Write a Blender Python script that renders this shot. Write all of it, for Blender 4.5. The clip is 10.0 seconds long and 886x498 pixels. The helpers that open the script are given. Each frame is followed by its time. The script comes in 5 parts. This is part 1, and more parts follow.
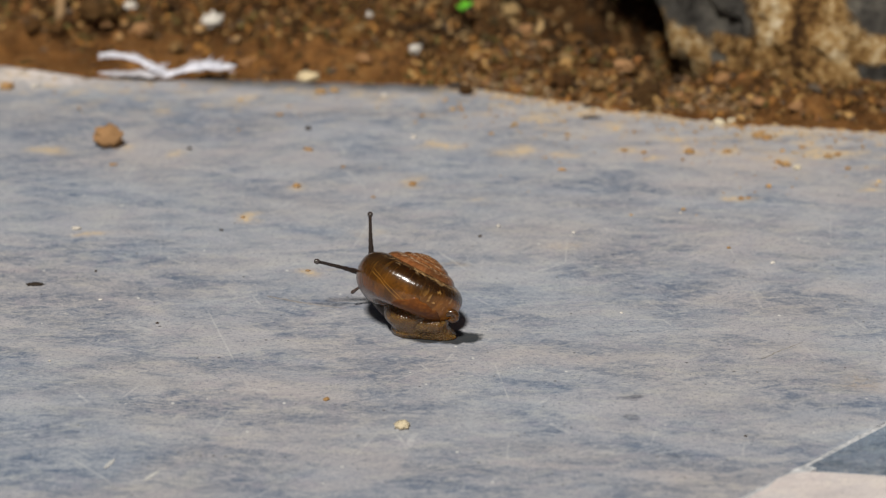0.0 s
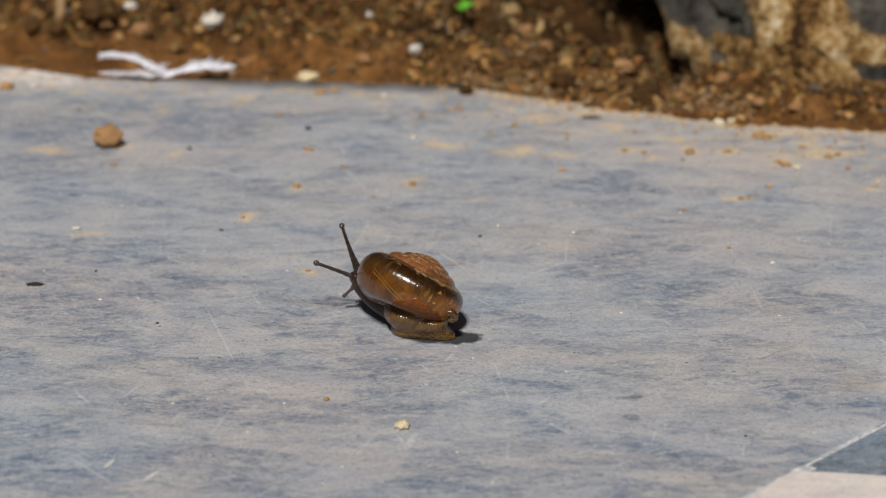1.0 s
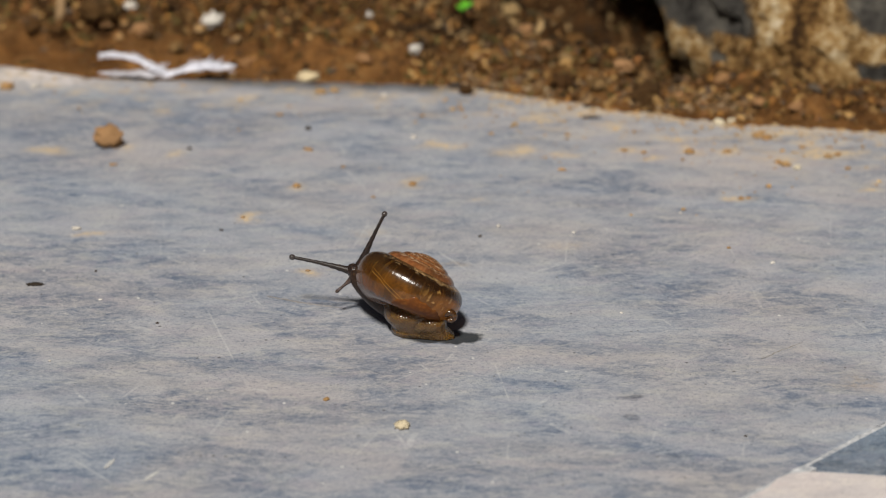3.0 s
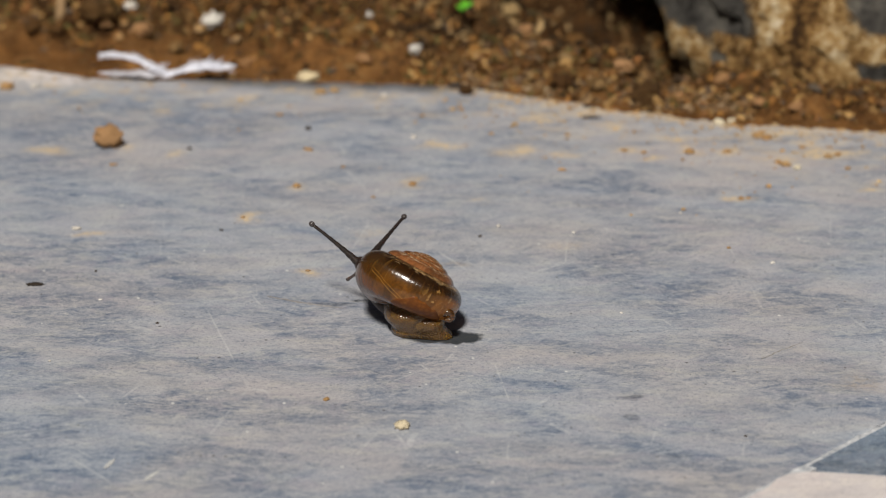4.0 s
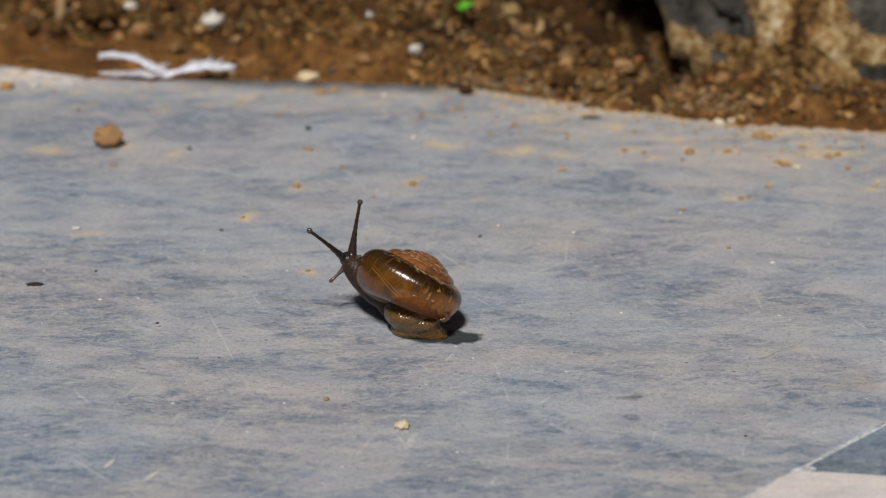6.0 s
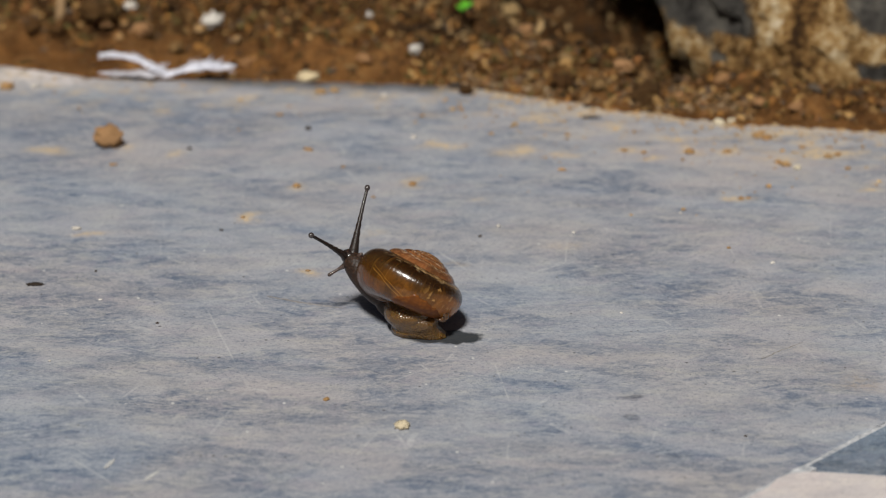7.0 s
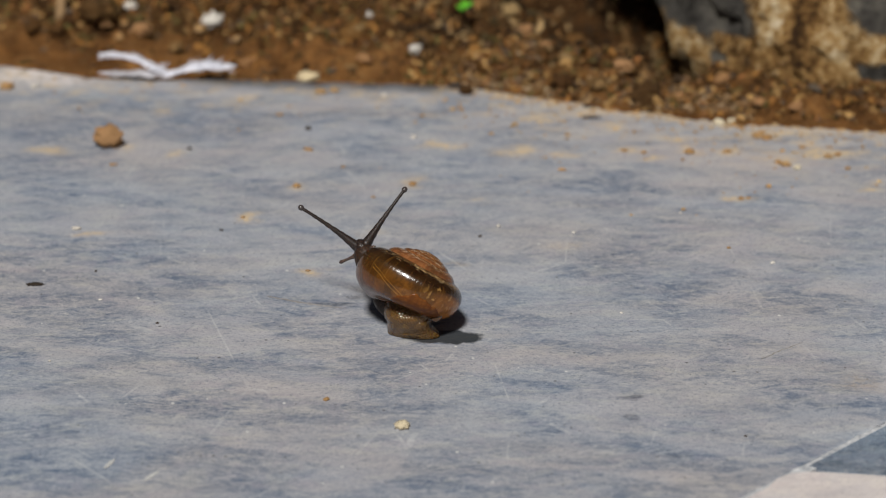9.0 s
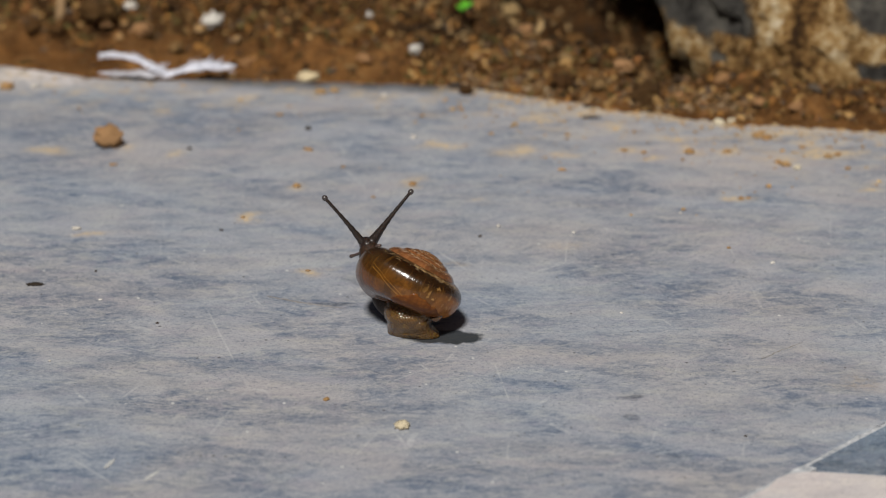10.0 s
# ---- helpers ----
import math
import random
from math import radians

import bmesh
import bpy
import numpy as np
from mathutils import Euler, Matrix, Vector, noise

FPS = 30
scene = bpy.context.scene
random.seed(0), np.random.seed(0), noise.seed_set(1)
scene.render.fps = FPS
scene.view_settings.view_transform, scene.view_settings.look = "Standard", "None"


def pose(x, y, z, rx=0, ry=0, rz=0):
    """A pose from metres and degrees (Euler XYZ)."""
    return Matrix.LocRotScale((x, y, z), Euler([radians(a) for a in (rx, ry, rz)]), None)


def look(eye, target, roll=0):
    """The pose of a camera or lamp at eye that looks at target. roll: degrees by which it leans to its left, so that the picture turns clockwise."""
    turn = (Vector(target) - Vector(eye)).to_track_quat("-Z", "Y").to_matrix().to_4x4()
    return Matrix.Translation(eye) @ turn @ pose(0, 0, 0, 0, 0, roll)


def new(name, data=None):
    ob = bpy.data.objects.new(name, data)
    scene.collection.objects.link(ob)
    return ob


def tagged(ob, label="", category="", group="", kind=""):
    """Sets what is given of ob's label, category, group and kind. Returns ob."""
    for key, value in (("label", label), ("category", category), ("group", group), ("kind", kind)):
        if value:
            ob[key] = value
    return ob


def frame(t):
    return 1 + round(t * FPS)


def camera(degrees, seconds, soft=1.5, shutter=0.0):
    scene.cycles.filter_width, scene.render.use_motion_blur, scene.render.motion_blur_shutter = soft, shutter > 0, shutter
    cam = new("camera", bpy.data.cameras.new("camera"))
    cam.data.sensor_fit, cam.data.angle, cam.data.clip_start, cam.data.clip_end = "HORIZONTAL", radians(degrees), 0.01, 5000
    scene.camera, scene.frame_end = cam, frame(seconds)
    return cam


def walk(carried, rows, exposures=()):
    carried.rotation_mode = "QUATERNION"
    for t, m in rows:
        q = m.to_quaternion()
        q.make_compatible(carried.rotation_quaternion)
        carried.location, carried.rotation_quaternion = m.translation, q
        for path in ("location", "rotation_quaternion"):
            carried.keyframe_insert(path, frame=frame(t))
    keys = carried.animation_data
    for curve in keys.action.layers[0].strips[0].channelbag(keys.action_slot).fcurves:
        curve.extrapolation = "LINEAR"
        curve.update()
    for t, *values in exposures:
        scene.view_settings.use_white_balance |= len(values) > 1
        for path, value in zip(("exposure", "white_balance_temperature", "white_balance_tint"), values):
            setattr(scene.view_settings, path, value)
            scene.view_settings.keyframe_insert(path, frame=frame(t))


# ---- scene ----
cam = camera(18.0, 10.0, soft=1.15)
cam.data.dof.use_dof = True
cam.data.dof.focus_distance = 0.488
cam.data.dof.aperture_fstop = 21.0
EYE, AIM = (0.0, -0.49141, 0.19854), (0.0, 0.0, 0.0)
walk(cam, [(0.0, look(EYE, AIM)), (10.0, look(EYE, AIM))], exposures=[(0.0, -0.03, 6480, 9), (2.5, -0.02, 6480, 9), (4.5, -0.05, 6440, 9), (5.0, -0.09, 6380, 9), (7.0, -0.13, 6310, 9), (7.5, -0.14, 6290, 9), (10.0, -0.17, 6280, 9)])

MM = 0.001

# ---- world and sun ----
SUN = Vector((-0.13, -0.60, 0.79)).normalized()
world = bpy.data.worlds.new("sky")
scene.world = world
world.use_nodes = True
wn = world.node_tree.nodes
sky = wn.new("ShaderNodeTexSky")
sky.sky_type, sky.sun_disc = "NISHITA", False
sky.air_density, sky.dust_density, sky.ozone_density = 0.6, 6.0, 0.8
sky.sun_elevation = math.asin(SUN.z)
sky.sun_rotation = math.atan2(SUN.x, SUN.y)
wn["Background"].inputs["Strength"].default_value = 0.011
world.node_tree.links.new(sky.outputs["Color"], wn["Background"].inputs["Color"])
sun_data = bpy.data.lights.new("sun", "SUN")
sun_data.energy, sun_data.angle, sun_data.color = 5.12, radians(8), (1.0, 0.955, 0.885)
sun = new("sun", sun_data)
sun.matrix_world = look(SUN * 3, (0, 0, 0))


# ---- materials ----
class Mat:
    """A node material with short calls to wire it."""

    def __init__(self, name):
        self.m = bpy.data.materials.new(name)
        self.m.use_nodes = True
        self.t = self.m.node_tree
        self.b = self.t.nodes["Principled BSDF"]

    def node(self, kind, **sets):
        n = self.t.nodes.new(kind)
        for key, value in sets.items():
            if key in n.inputs:
                n.inputs[key].default_value = value
            else:
                for s in n.inputs:
                    if s.name.replace(" ", "_") == key:
                        s.default_value = value
        return n

    def link(self, a, b):
        self.t.links.new(a, b)

    def coord(self, stretch=(1, 1, 1), out="Object"):
        c = self.node("ShaderNodeTexCoord")
        mp = self.node("ShaderNodeMapping")
        mp.inputs["Scale"].default_value = stretch
        self.link(c.outputs[out], mp.inputs["Vector"])
        return mp.outputs["Vector"]

    def noise(self, vec, scale, detail=4, rough=0.55, distort=0.0):
        n = self.node("ShaderNodeTexNoise", Scale=scale, Detail=detail, Roughness=rough, Distortion=distort)
        self.link(vec, n.inputs["Vector"])
        return n.outputs["Fac"]

    def ramp(self, fac, stops):
        n = self.node("ShaderNodeValToRGB")
        el = n.color_ramp.elements
        while len(el) < len(stops):
            el.new(0.5)
        for e, (p, c) in zip(el, stops):
            e.position = p
            e.color = (*c, 1) if len(c) == 3 else c
        self.link(fac, n.inputs["Fac"])
        return n.outputs["Color"]

    def grey(self, fac, a, b):
        return self.ramp(fac, [(a, (0, 0, 0)), (b, (1, 1, 1))])

    def mix(self, fac, a, b, mode="MIX"):
        n = self.t.nodes.new("ShaderNodeMix")
        n.data_type, n.blend_type = "RGBA", mode
        for socket, value in ((n.inputs[0], fac), (n.inputs[6], a), (n.inputs[7], b)):
            if hasattr(value, "is_output"):
                self.link(value, socket)
            elif isinstance(value, tuple):
                socket.default_value = (*value, 1)
            else:
                socket.default_value = value
        return n.outputs[2]

    def math(self, op, a, b=0.0):
        n = self.t.nodes.new("ShaderNodeMath")
        n.operation = op
        for socket, value in ((n.inputs[0], a), (n.inputs[1], b)):
            if hasattr(value, "is_output"):
                self.link(value, socket)
            else:
                socket.default_value = value
        return n.outputs[0]

    def bump(self, height, strength, distance):
        n = self.node("ShaderNodeBump", Strength=strength, Distance=distance)
        self.link(height, n.inputs["Height"])
        self.link(n.outputs["Normal"], self.b.inputs["Normal"])

    def done(self, colour, rough=0.6, **sets):
        for socket, value in ((self.b.inputs["Base Color"], colour), (self.b.inputs["Roughness"], rough)):
            if hasattr(value, "is_output"):
                self.link(value, socket)
            elif isinstance(value, tuple):
                socket.default_value = (*value, 1)
            else:
                socket.default_value = value
        for key, value in sets.items():
            self.b.inputs[key.replace("_", " ")].default_value = value
        return self.m


def slab_material(name, light, mid, dark, dusty=True):
    s = Mat(name)
    wide, flat = s.coord((0.45, 1, 1)), s.coord()
    streak = s.coord((0.6, 1, 1))
    base = s.mix(s.grey(s.noise(wide, 120, 6, 0.62, 0.6), 0.36, 0.64), light, mid)
    # dull pinkish flats that the blue leaves free
    flats = s.grey(s.noise(wide, 62, 4, 0.5, 0.9), 0.53, 0.60)
    base = s.mix(s.math("MULTIPLY", flats, 0.5), base, tuple(c * k for c, k in zip(light, (1.02, 0.97, 0.97))))
    # blue wisps: where they gather, and their torn inner grain
    gather = s.noise(wide, 95, 6, 0.68, 0.8)
    if dusty:
        at = s.node("ShaderNodeAttribute")
        at.attribute_name = "vein"
        gather = s.math("ADD", gather, s.math("MULTIPLY", at.outputs["Fac"], 0.42))
    gather = s.math("MULTIPLY", s.grey(gather, 0.40, 0.62), s.math("SUBTRACT", 1.0, s.math("MULTIPLY", flats, 0.75)))
    torn = s.grey(s.noise(s.coord((0.45, 1, 1)), 400, 8, 0.76, 1.2), 0.42, 0.60)
    fine = s.grey(s.noise(s.coord((0.6, 1, 1)), 1900, 6, 0.75, 0.6), 0.42, 0.62)
    wisp = s.math("MULTIPLY", gather, s.math("ADD", s.math("MULTIPLY", torn, 0.75), s.math("MULTIPLY", fine, 0.45)))
    base = s.mix(s.math("MINIMUM", s.math("MULTIPLY", wisp, 1.12), 1.0), base, dark)
    if dusty:
        ink = s.math("MULTIPLY", s.grey(at.outputs["Fac"], 0.55, 0.95), s.math("ADD", s.math("MULTIPLY", torn, 0.8), 0.15))
        base = s.mix(ink, base, (0.040, 0.048, 0.062))
    # cream and mauve streaks
    cream = s.grey(s.noise(s.coord((0.4, 1, 1)), 330, 6, 0.7, 0.7), 0.53, 0.60)
    base = s.mix(s.math("MULTIPLY", cream, 0.42), base, tuple(c * k for c, k in zip(light, (1.10, 1.09, 1.00))))
    mauve = s.grey(s.noise(s.coord((0.6, 1, 1.7)), 240, 7, 0.72, 0.9), 0.54, 0.60)
    base = s.mix(s.math("MULTIPLY", mauve, 0.40), base, tuple(c * k for c, k in zip(mid, (0.96, 0.90, 0.95))))
    speckle = s.grey(s.noise(s.coord((0.7, 1, 1)), 1300, 4, 0.65, 1.5), 0.62, 0.66)
    base = s.mix(s.math("MULTIPLY", speckle, 0.6), base, tuple(c * 0.7 for c in dark))
    # fine dark and pale grain everywhere
    base = s.mix(s.math("MULTIPLY", s.grey(s.noise(s.coord((0.8, 1, 1)), 1500, 6, 0.8, 0.5), 0.51, 0.64), 0.55), base, tuple(c * 0.75 for c in dark))
    base = s.mix(s.math("MULTIPLY", s.grey(s.noise(s.coord((0.8, 1, 1)), 1000, 7, 0.8, 0.6), 0.51, 0.67), 0.42), base, (0.48, 0.48, 0.475))
    base = s.mix(s.math("MULTIPLY", s.grey(s.noise(s.coord((0.9, 1, 1)), 2800, 5, 0.8), 0.53, 0.64), 0.45), base, tuple(c * 0.8 for c in dark))
    # slow drift between mauve and blue
    drift = s.grey(s.noise(s.coord((0.6, 1, 1)), 30, 4, 0.6, 0.5), 0.38, 0.62)
    base = s.mix(1.0, base, s.mix(drift, (1.05, 0.995, 0.97), (0.94, 0.985, 1.045)), "MULTIPLY")
    # pale beige wash
    base = s.mix(s.math("MULTIPLY", s.grey(s.noise(wide, 45, 5, 0.6, 0.4), 0.52, 0.70), 0.16), base, (0.43, 0.39, 0.345))
    # dark pits and pale grains
    for scale, size, colour, seed in ((520, 0.055, (0.05, 0.05, 0.055), 0.0), (380, 0.042, (0.62, 0.61, 0.58), 3.1), (900, 0.07, (0.10, 0.10, 0.11), 7.7)):
        v = s.node("ShaderNodeTexVoronoi", Scale=scale, Randomness=1.0)
        mp = s.node("ShaderNodeMapping")
        mp.inputs["Location"].default_value = (seed, seed, 0)
        s.link(flat, mp.inputs["Vector"])
        s.link(mp.outputs["Vector"], v.inputs["Vector"])
        sep = s.node("ShaderNodeSeparateColor")
        s.link(v.outputs["Color"], sep.inputs["Color"])
        few = s.math("GREATER_THAN", sep.outputs[0], 0.82)
        dot = s.math("MULTIPLY", s.math("LESS_THAN", v.outputs["Distance"], s.math("MULTIPLY", sep.outputs[1], size * 3)), few)
        base = s.mix(s.math("MULTIPLY", dot, 0.7), base, colour)
    # hairline scratches
    for scale, stretch, seed in ((34, (1.0, 0.35, 1), 1.0), (46, (0.5, 0.9, 1), 5.0)):
        mp = s.coord(stretch)
        v = s.node("ShaderNodeTexVoronoi", Scale=scale, Randomness=1.0)
        v.feature = "DISTANCE_TO_EDGE"
        wob = s.node("ShaderNodeVectorMath")
        wob.operation = "ADD"
        wob.inputs[1].default_value = (seed, seed * 0.7, 0)
        s.link(mp, wob.inputs[0])
        s.link(wob.outputs[0], v.inputs["Vector"])
        line = s.math("LESS_THAN", v.outputs["Distance"], 0.0045)
        keep = s.grey(s.noise(flat, 60 + seed * 8, 3), 0.52, 0.62)
        base = s.mix(s.math("MULTIPLY", s.math("MULTIPLY", line, keep), 0.17), base, (0.68, 0.67, 0.64))
    if dusty:
        at2 = s.node("ShaderNodeAttribute")
        at2.attribute_name = "dust"
        d = s.math("MULTIPLY", at2.outputs["Fac"], s.grey(s.noise(flat, 800, 6, 0.75), 0.38, 0.56))
        base = s.mix(s.math("MULTIPLY", d, 0.85), base, (0.55, 0.40, 0.215))
        # pale lime crust
        lime = s.node("ShaderNodeAttribute")
        lime.attribute_name = "lime"
        base = s.mix(s.math("MULTIPLY", lime.outputs["Fac"], s.grey(s.noise(flat, 420, 6, 0.72), 0.44, 0.56)), base, (0.64, 0.58, 0.56))
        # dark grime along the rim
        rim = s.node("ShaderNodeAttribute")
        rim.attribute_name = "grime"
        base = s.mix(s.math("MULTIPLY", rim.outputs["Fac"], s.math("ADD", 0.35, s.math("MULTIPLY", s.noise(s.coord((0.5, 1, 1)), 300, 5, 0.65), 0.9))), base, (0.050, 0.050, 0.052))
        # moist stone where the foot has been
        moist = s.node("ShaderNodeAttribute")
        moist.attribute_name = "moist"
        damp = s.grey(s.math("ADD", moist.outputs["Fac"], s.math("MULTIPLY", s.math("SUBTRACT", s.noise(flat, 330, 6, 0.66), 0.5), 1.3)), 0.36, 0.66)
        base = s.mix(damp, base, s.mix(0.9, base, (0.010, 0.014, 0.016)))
    h = s.math("ADD", s.noise(streak, 900, 6, 0.7), s.math("MULTIPLY", s.noise(flat, 150, 3), 1.5))
    s.bump(h, 0.35, 0.0002)
    rough = s.math("ADD", s.math("MULTIPLY", s.noise(wide, 160, 4), 0.25), 0.42)
    if dusty:
        rough = s.math("SUBTRACT", rough, s.math("MULTIPLY", damp, 0.18))
    return s.done(base, rough)


def mineral_material(name, colours, bump=0.0006, rough=0.9, scale=900, shared=False, dirt=0.45):
    """Earth or pebble: a colour of its own for each piece, with grain and speckle."""
    s = Mat(name)
    flat = s.coord()
    if shared:
        g = s.node("ShaderNodeNewGeometry")
        pick = g.outputs["Random Per Island"]
    else:
        g = s.node("ShaderNodeObjectInfo")
        pick = g.outputs["Random"]
    n = len(colours)
    own = s.ramp(pick, [(i / max(1, n - 1), c) for i, c in enumerate(colours)])
    grain = s.noise(flat, scale, 6, 0.7)
    col = s.mix(s.grey(grain, 0.35, 0.7), s.mix(dirt, own, (0.05, 0.03, 0.015)), own)
    col = s.mix(s.math("MULTIPLY", s.grey(s.noise(flat, scale * 3, 3), 0.56, 0.7), 0.55), col, s.mix(1.0, own, (1.75, 1.7, 1.6), "MULTIPLY"))
    s.bump(grain, 0.7, bump)
    return s.done(col, rough, Specular_IOR_Level=0.15)


def warm(colours):
    """Iron-red earth tones."""
    return [(r * 0.92, g * 0.84, b * 0.74) for r, g, b in colours]


def ground_material():
    s = Mat("damp_earth")
    flat = s.coord()
    big = s.noise(flat, 45, 5, 0.6, 0.5)
    mid = s.noise(flat, 260, 6, 0.7, 0.4)
    fine = s.noise(flat, 1500, 5, 0.7)
    c = s.ramp(big, [(0.34, (0.115, 0.047, 0.012)), (0.5, (0.235, 0.105, 0.030)), (0.66, (0.33, 0.160, 0.050))])
    c = s.mix(s.grey(mid, 0.42, 0.62), s.mix(0.45, c, (0.05, 0.026, 0.011)), c)
    c = s.mix(s.math("MULTIPLY", s.grey(fine, 0.56, 0.72), 0.6), c, (0.40, 0.25, 0.12))
    # dark humus, deepened to paint the black shade in gaps between clods
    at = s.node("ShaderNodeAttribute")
    at.attribute_name = "humus_shade"
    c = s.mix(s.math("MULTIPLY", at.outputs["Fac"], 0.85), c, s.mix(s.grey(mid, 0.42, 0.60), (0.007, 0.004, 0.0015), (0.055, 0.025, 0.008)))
    h = s.math("ADD", s.math("MULTIPLY", mid, 2.0), fine)
    s.bump(h, 0.9, 0.0012)
    return s.done(c, 0.92, Specular_IOR_Level=0.12)


def boulder_material():
    s = Mat("crusted_stone")
    flat = s.coord()
    grey_rock = s.ramp(s.noise(flat, 160, 6, 0.65), [(0.35, (0.022, 0.020, 0.018)), (0.52, (0.070, 0.064, 0.056)), (0.68, (0.14, 0.125, 0.10))])
    stain = s.node("ShaderNodeAttribute")
    stain.attribute_name = "stain"
    tone = s.math("MULTIPLY", s.math("SUBTRACT", stain.outputs["Fac"], 0.5), 0.10)
    crust = s.ramp(s.math("ADD", tone, s.math("ADD", s.math("MULTIPLY", s.noise(flat, 420, 8, 0.78, 0.8), 0.7), s.math("MULTIPLY", s.noise(s.coord((1, 1, 0.4)), 95, 4, 0.6, 0.8), 0.3))), [(0.40, (0.020, 0.010, 0.004)), (0.46, (0.12, 0.060, 0.018)), (0.515, (0.28, 0.160, 0.055)), (0.575, (0.44, 0.32, 0.165)), (0.65, (0.62, 0.54, 0.41))])
    at = s.node("ShaderNodeAttribute")
    at.attribute_name = "crust"
    k = s.grey(s.math("ADD", at.outputs["Fac"], s.math("MULTIPLY", s.math("SUBTRACT", s.noise(flat, 120, 6, 0.7, 0.6), 0.5), 1.2)), 0.35, 0.55)
    c = s.mix(k, grey_rock, crust)
    s.bump(s.math("ADD", s.noise(flat, 420, 6, 0.7), s.math("MULTIPLY", k, 0.6)), 1.0, 0.0022)
    return s.done(c, 0.9, Specular_IOR_Level=0.15)


def shell_material():
    """Amber horn: u runs back along the coil in turns, v round the tube from the umbilicus over the rim to the suture."""
    s = Mat("amber_shell")
    uv = s.coord((1, 1, 1), "UV")
    sep = s.node("ShaderNodeSeparateXYZ")
    s.link(uv, sep.inputs[0])
    u, v = sep.outputs[0], sep.outputs[1]
    flat = s.coord()
    lines = s.coord((60, 2.2, 1), "UV")
    wob = s.math("ADD", v, s.math("MULTIPLY", s.math("SUBTRACT", s.noise(flat, 260, 4, 0.6), 0.5), 0.035))
    low = [(0.20, (0.25, 0.104, 0.022)), (0.37, (0.22, 0.090, 0.017)), (0.46, (0.15, 0.060, 0.010))]
    banded = s.ramp(wob, low + [(0.530, (0.085, 0.038, 0.007)), (0.570, (0.024, 0.011, 0.004)), (0.642, (0.014, 0.006, 0.003)), (0.655, (0.46, 0.30, 0.14)), (0.678, (0.20, 0.085, 0.026))])
    plain = s.ramp(wob, [(0.20, (0.12, 0.040, 0.006)), (0.36, (0.17, 0.056, 0.008)), (0.46, (0.088, 0.036, 0.006)), (0.54, (0.060, 0.029, 0.006)), (0.63, (0.030, 0.014, 0.004)), (0.69, (0.035, 0.015, 0.005))])
    body = s.mix(s.grey(s.math("ADD", u, s.math("MULTIPLY", s.noise(flat, 240, 3), 0.08)), 0.20, 0.34), plain, banded)
    mottled = s.mix(s.math("MULTIPLY", s.grey(s.noise(flat, 420, 5, 0.65, 0.8), 0.48, 0.62), 0.5), body, (0.035, 0.015, 0.005))
    blotch = s.grey(s.noise(s.coord((14, 3.0, 1), "UV"), 1.0, 5, 0.6, 0.9), 0.48, 0.62)
    mottled = s.mix(s.math("MULTIPLY", s.math("MULTIPLY", blotch, s.grey(v, 0.26, 0.40)), 0.62), mottled, (0.050, 0.022, 0.005))
    flame = s.math("MULTIPLY", s.grey(s.noise(s.coord((17, 2.4, 1), "UV"), 1.0, 5, 0.66, 1.4), 0.46, 0.62), s.math("MULTIPLY", s.grey(wob, 0.36, 0.48), s.grey(u, 0.05, 0.15)))
    mottled = s.mix(s.math("MULTIPLY", flame, 0.5), mottled, (0.030, 0.012, 0.004))
    spire = s.ramp(wob, [(0.45, (0.19, 0.080, 0.027)), (0.60, (0.21, 0.085, 0.028)), (0.640, (0.17, 0.066, 0.022)), (0.655, (0.30, 0.16, 0.065)), (0.685, (0.21, 0.084, 0.027))])
    spire = s.mix(s.math("MULTIPLY", s.grey(s.noise(flat, 800, 5, 0.7, 1.0), 0.46, 0.62), 0.35), spire, (0.075, 0.024, 0.008))
    spire = s.mix(s.math("MULTIPLY", s.grey(s.noise(lines, 1.0, 4, 0.6), 0.5, 0.66), 0.4), spire, (0.36, 0.19, 0.08))
    c = s.mix(s.grey(u, 0.86, 1.0), mottled, spire)
    chalk = s.math("MULTIPLY", s.grey(s.noise(flat, 850, 4, 0.65, 1.2), 0.54, 0.60), s.grey(v, 0.615, 0.65))
    c = s.mix(s.math("MULTIPLY", chalk, 0.8), c, (0.66, 0.50, 0.30))
    # the older end of the last whorl is clearer
    clear = s.math("MULTIPLY", s.math("MULTIPLY", s.grey(u, 0.38, 0.50), s.math("SUBTRACT", 1.0, s.grey(u, 0.85, 0.95))), s.math("SUBTRACT", 1.0, s.grey(v, 0.53, 0.58)))
    c = s.mix(s.math("MULTIPLY", clear, 0.85), c, (0.52, 0.190, 0.024))
    # growth lines, and two pale ribs near the mouth
    growth = s.noise(lines, 1.0, 5, 0.6)
    c = s.mix(s.math("MULTIPLY", s.grey(growth, 0.54, 0.72), 0.22), c, (0.36, 0.18, 0.04))
    c = s.mix(s.math("MULTIPLY", s.grey(s.noise(flat, 1500, 5, 0.7, 0.6), 0.5, 0.68), 0.35), c, (0.030, 0.012, 0.004))
    sp = s.node("ShaderNodeSeparateXYZ")
    s.link(flat, sp.inputs[0])
    lx, ly, lz = sp.outputs
    crease = s.math("ADD", s.math("ADD", lz, s.math("MULTIPLY", lx, 0.333)), s.math("MULTIPLY", s.noise(flat, 170, 3), 0.0012))
    span = s.math("MULTIPLY", s.math("LESS_THAN", ly, 0.0), s.math("MULTIPLY", s.math("GREATER_THAN", lx, -0.0078), s.math("LESS_THAN", lx, -0.0004)))
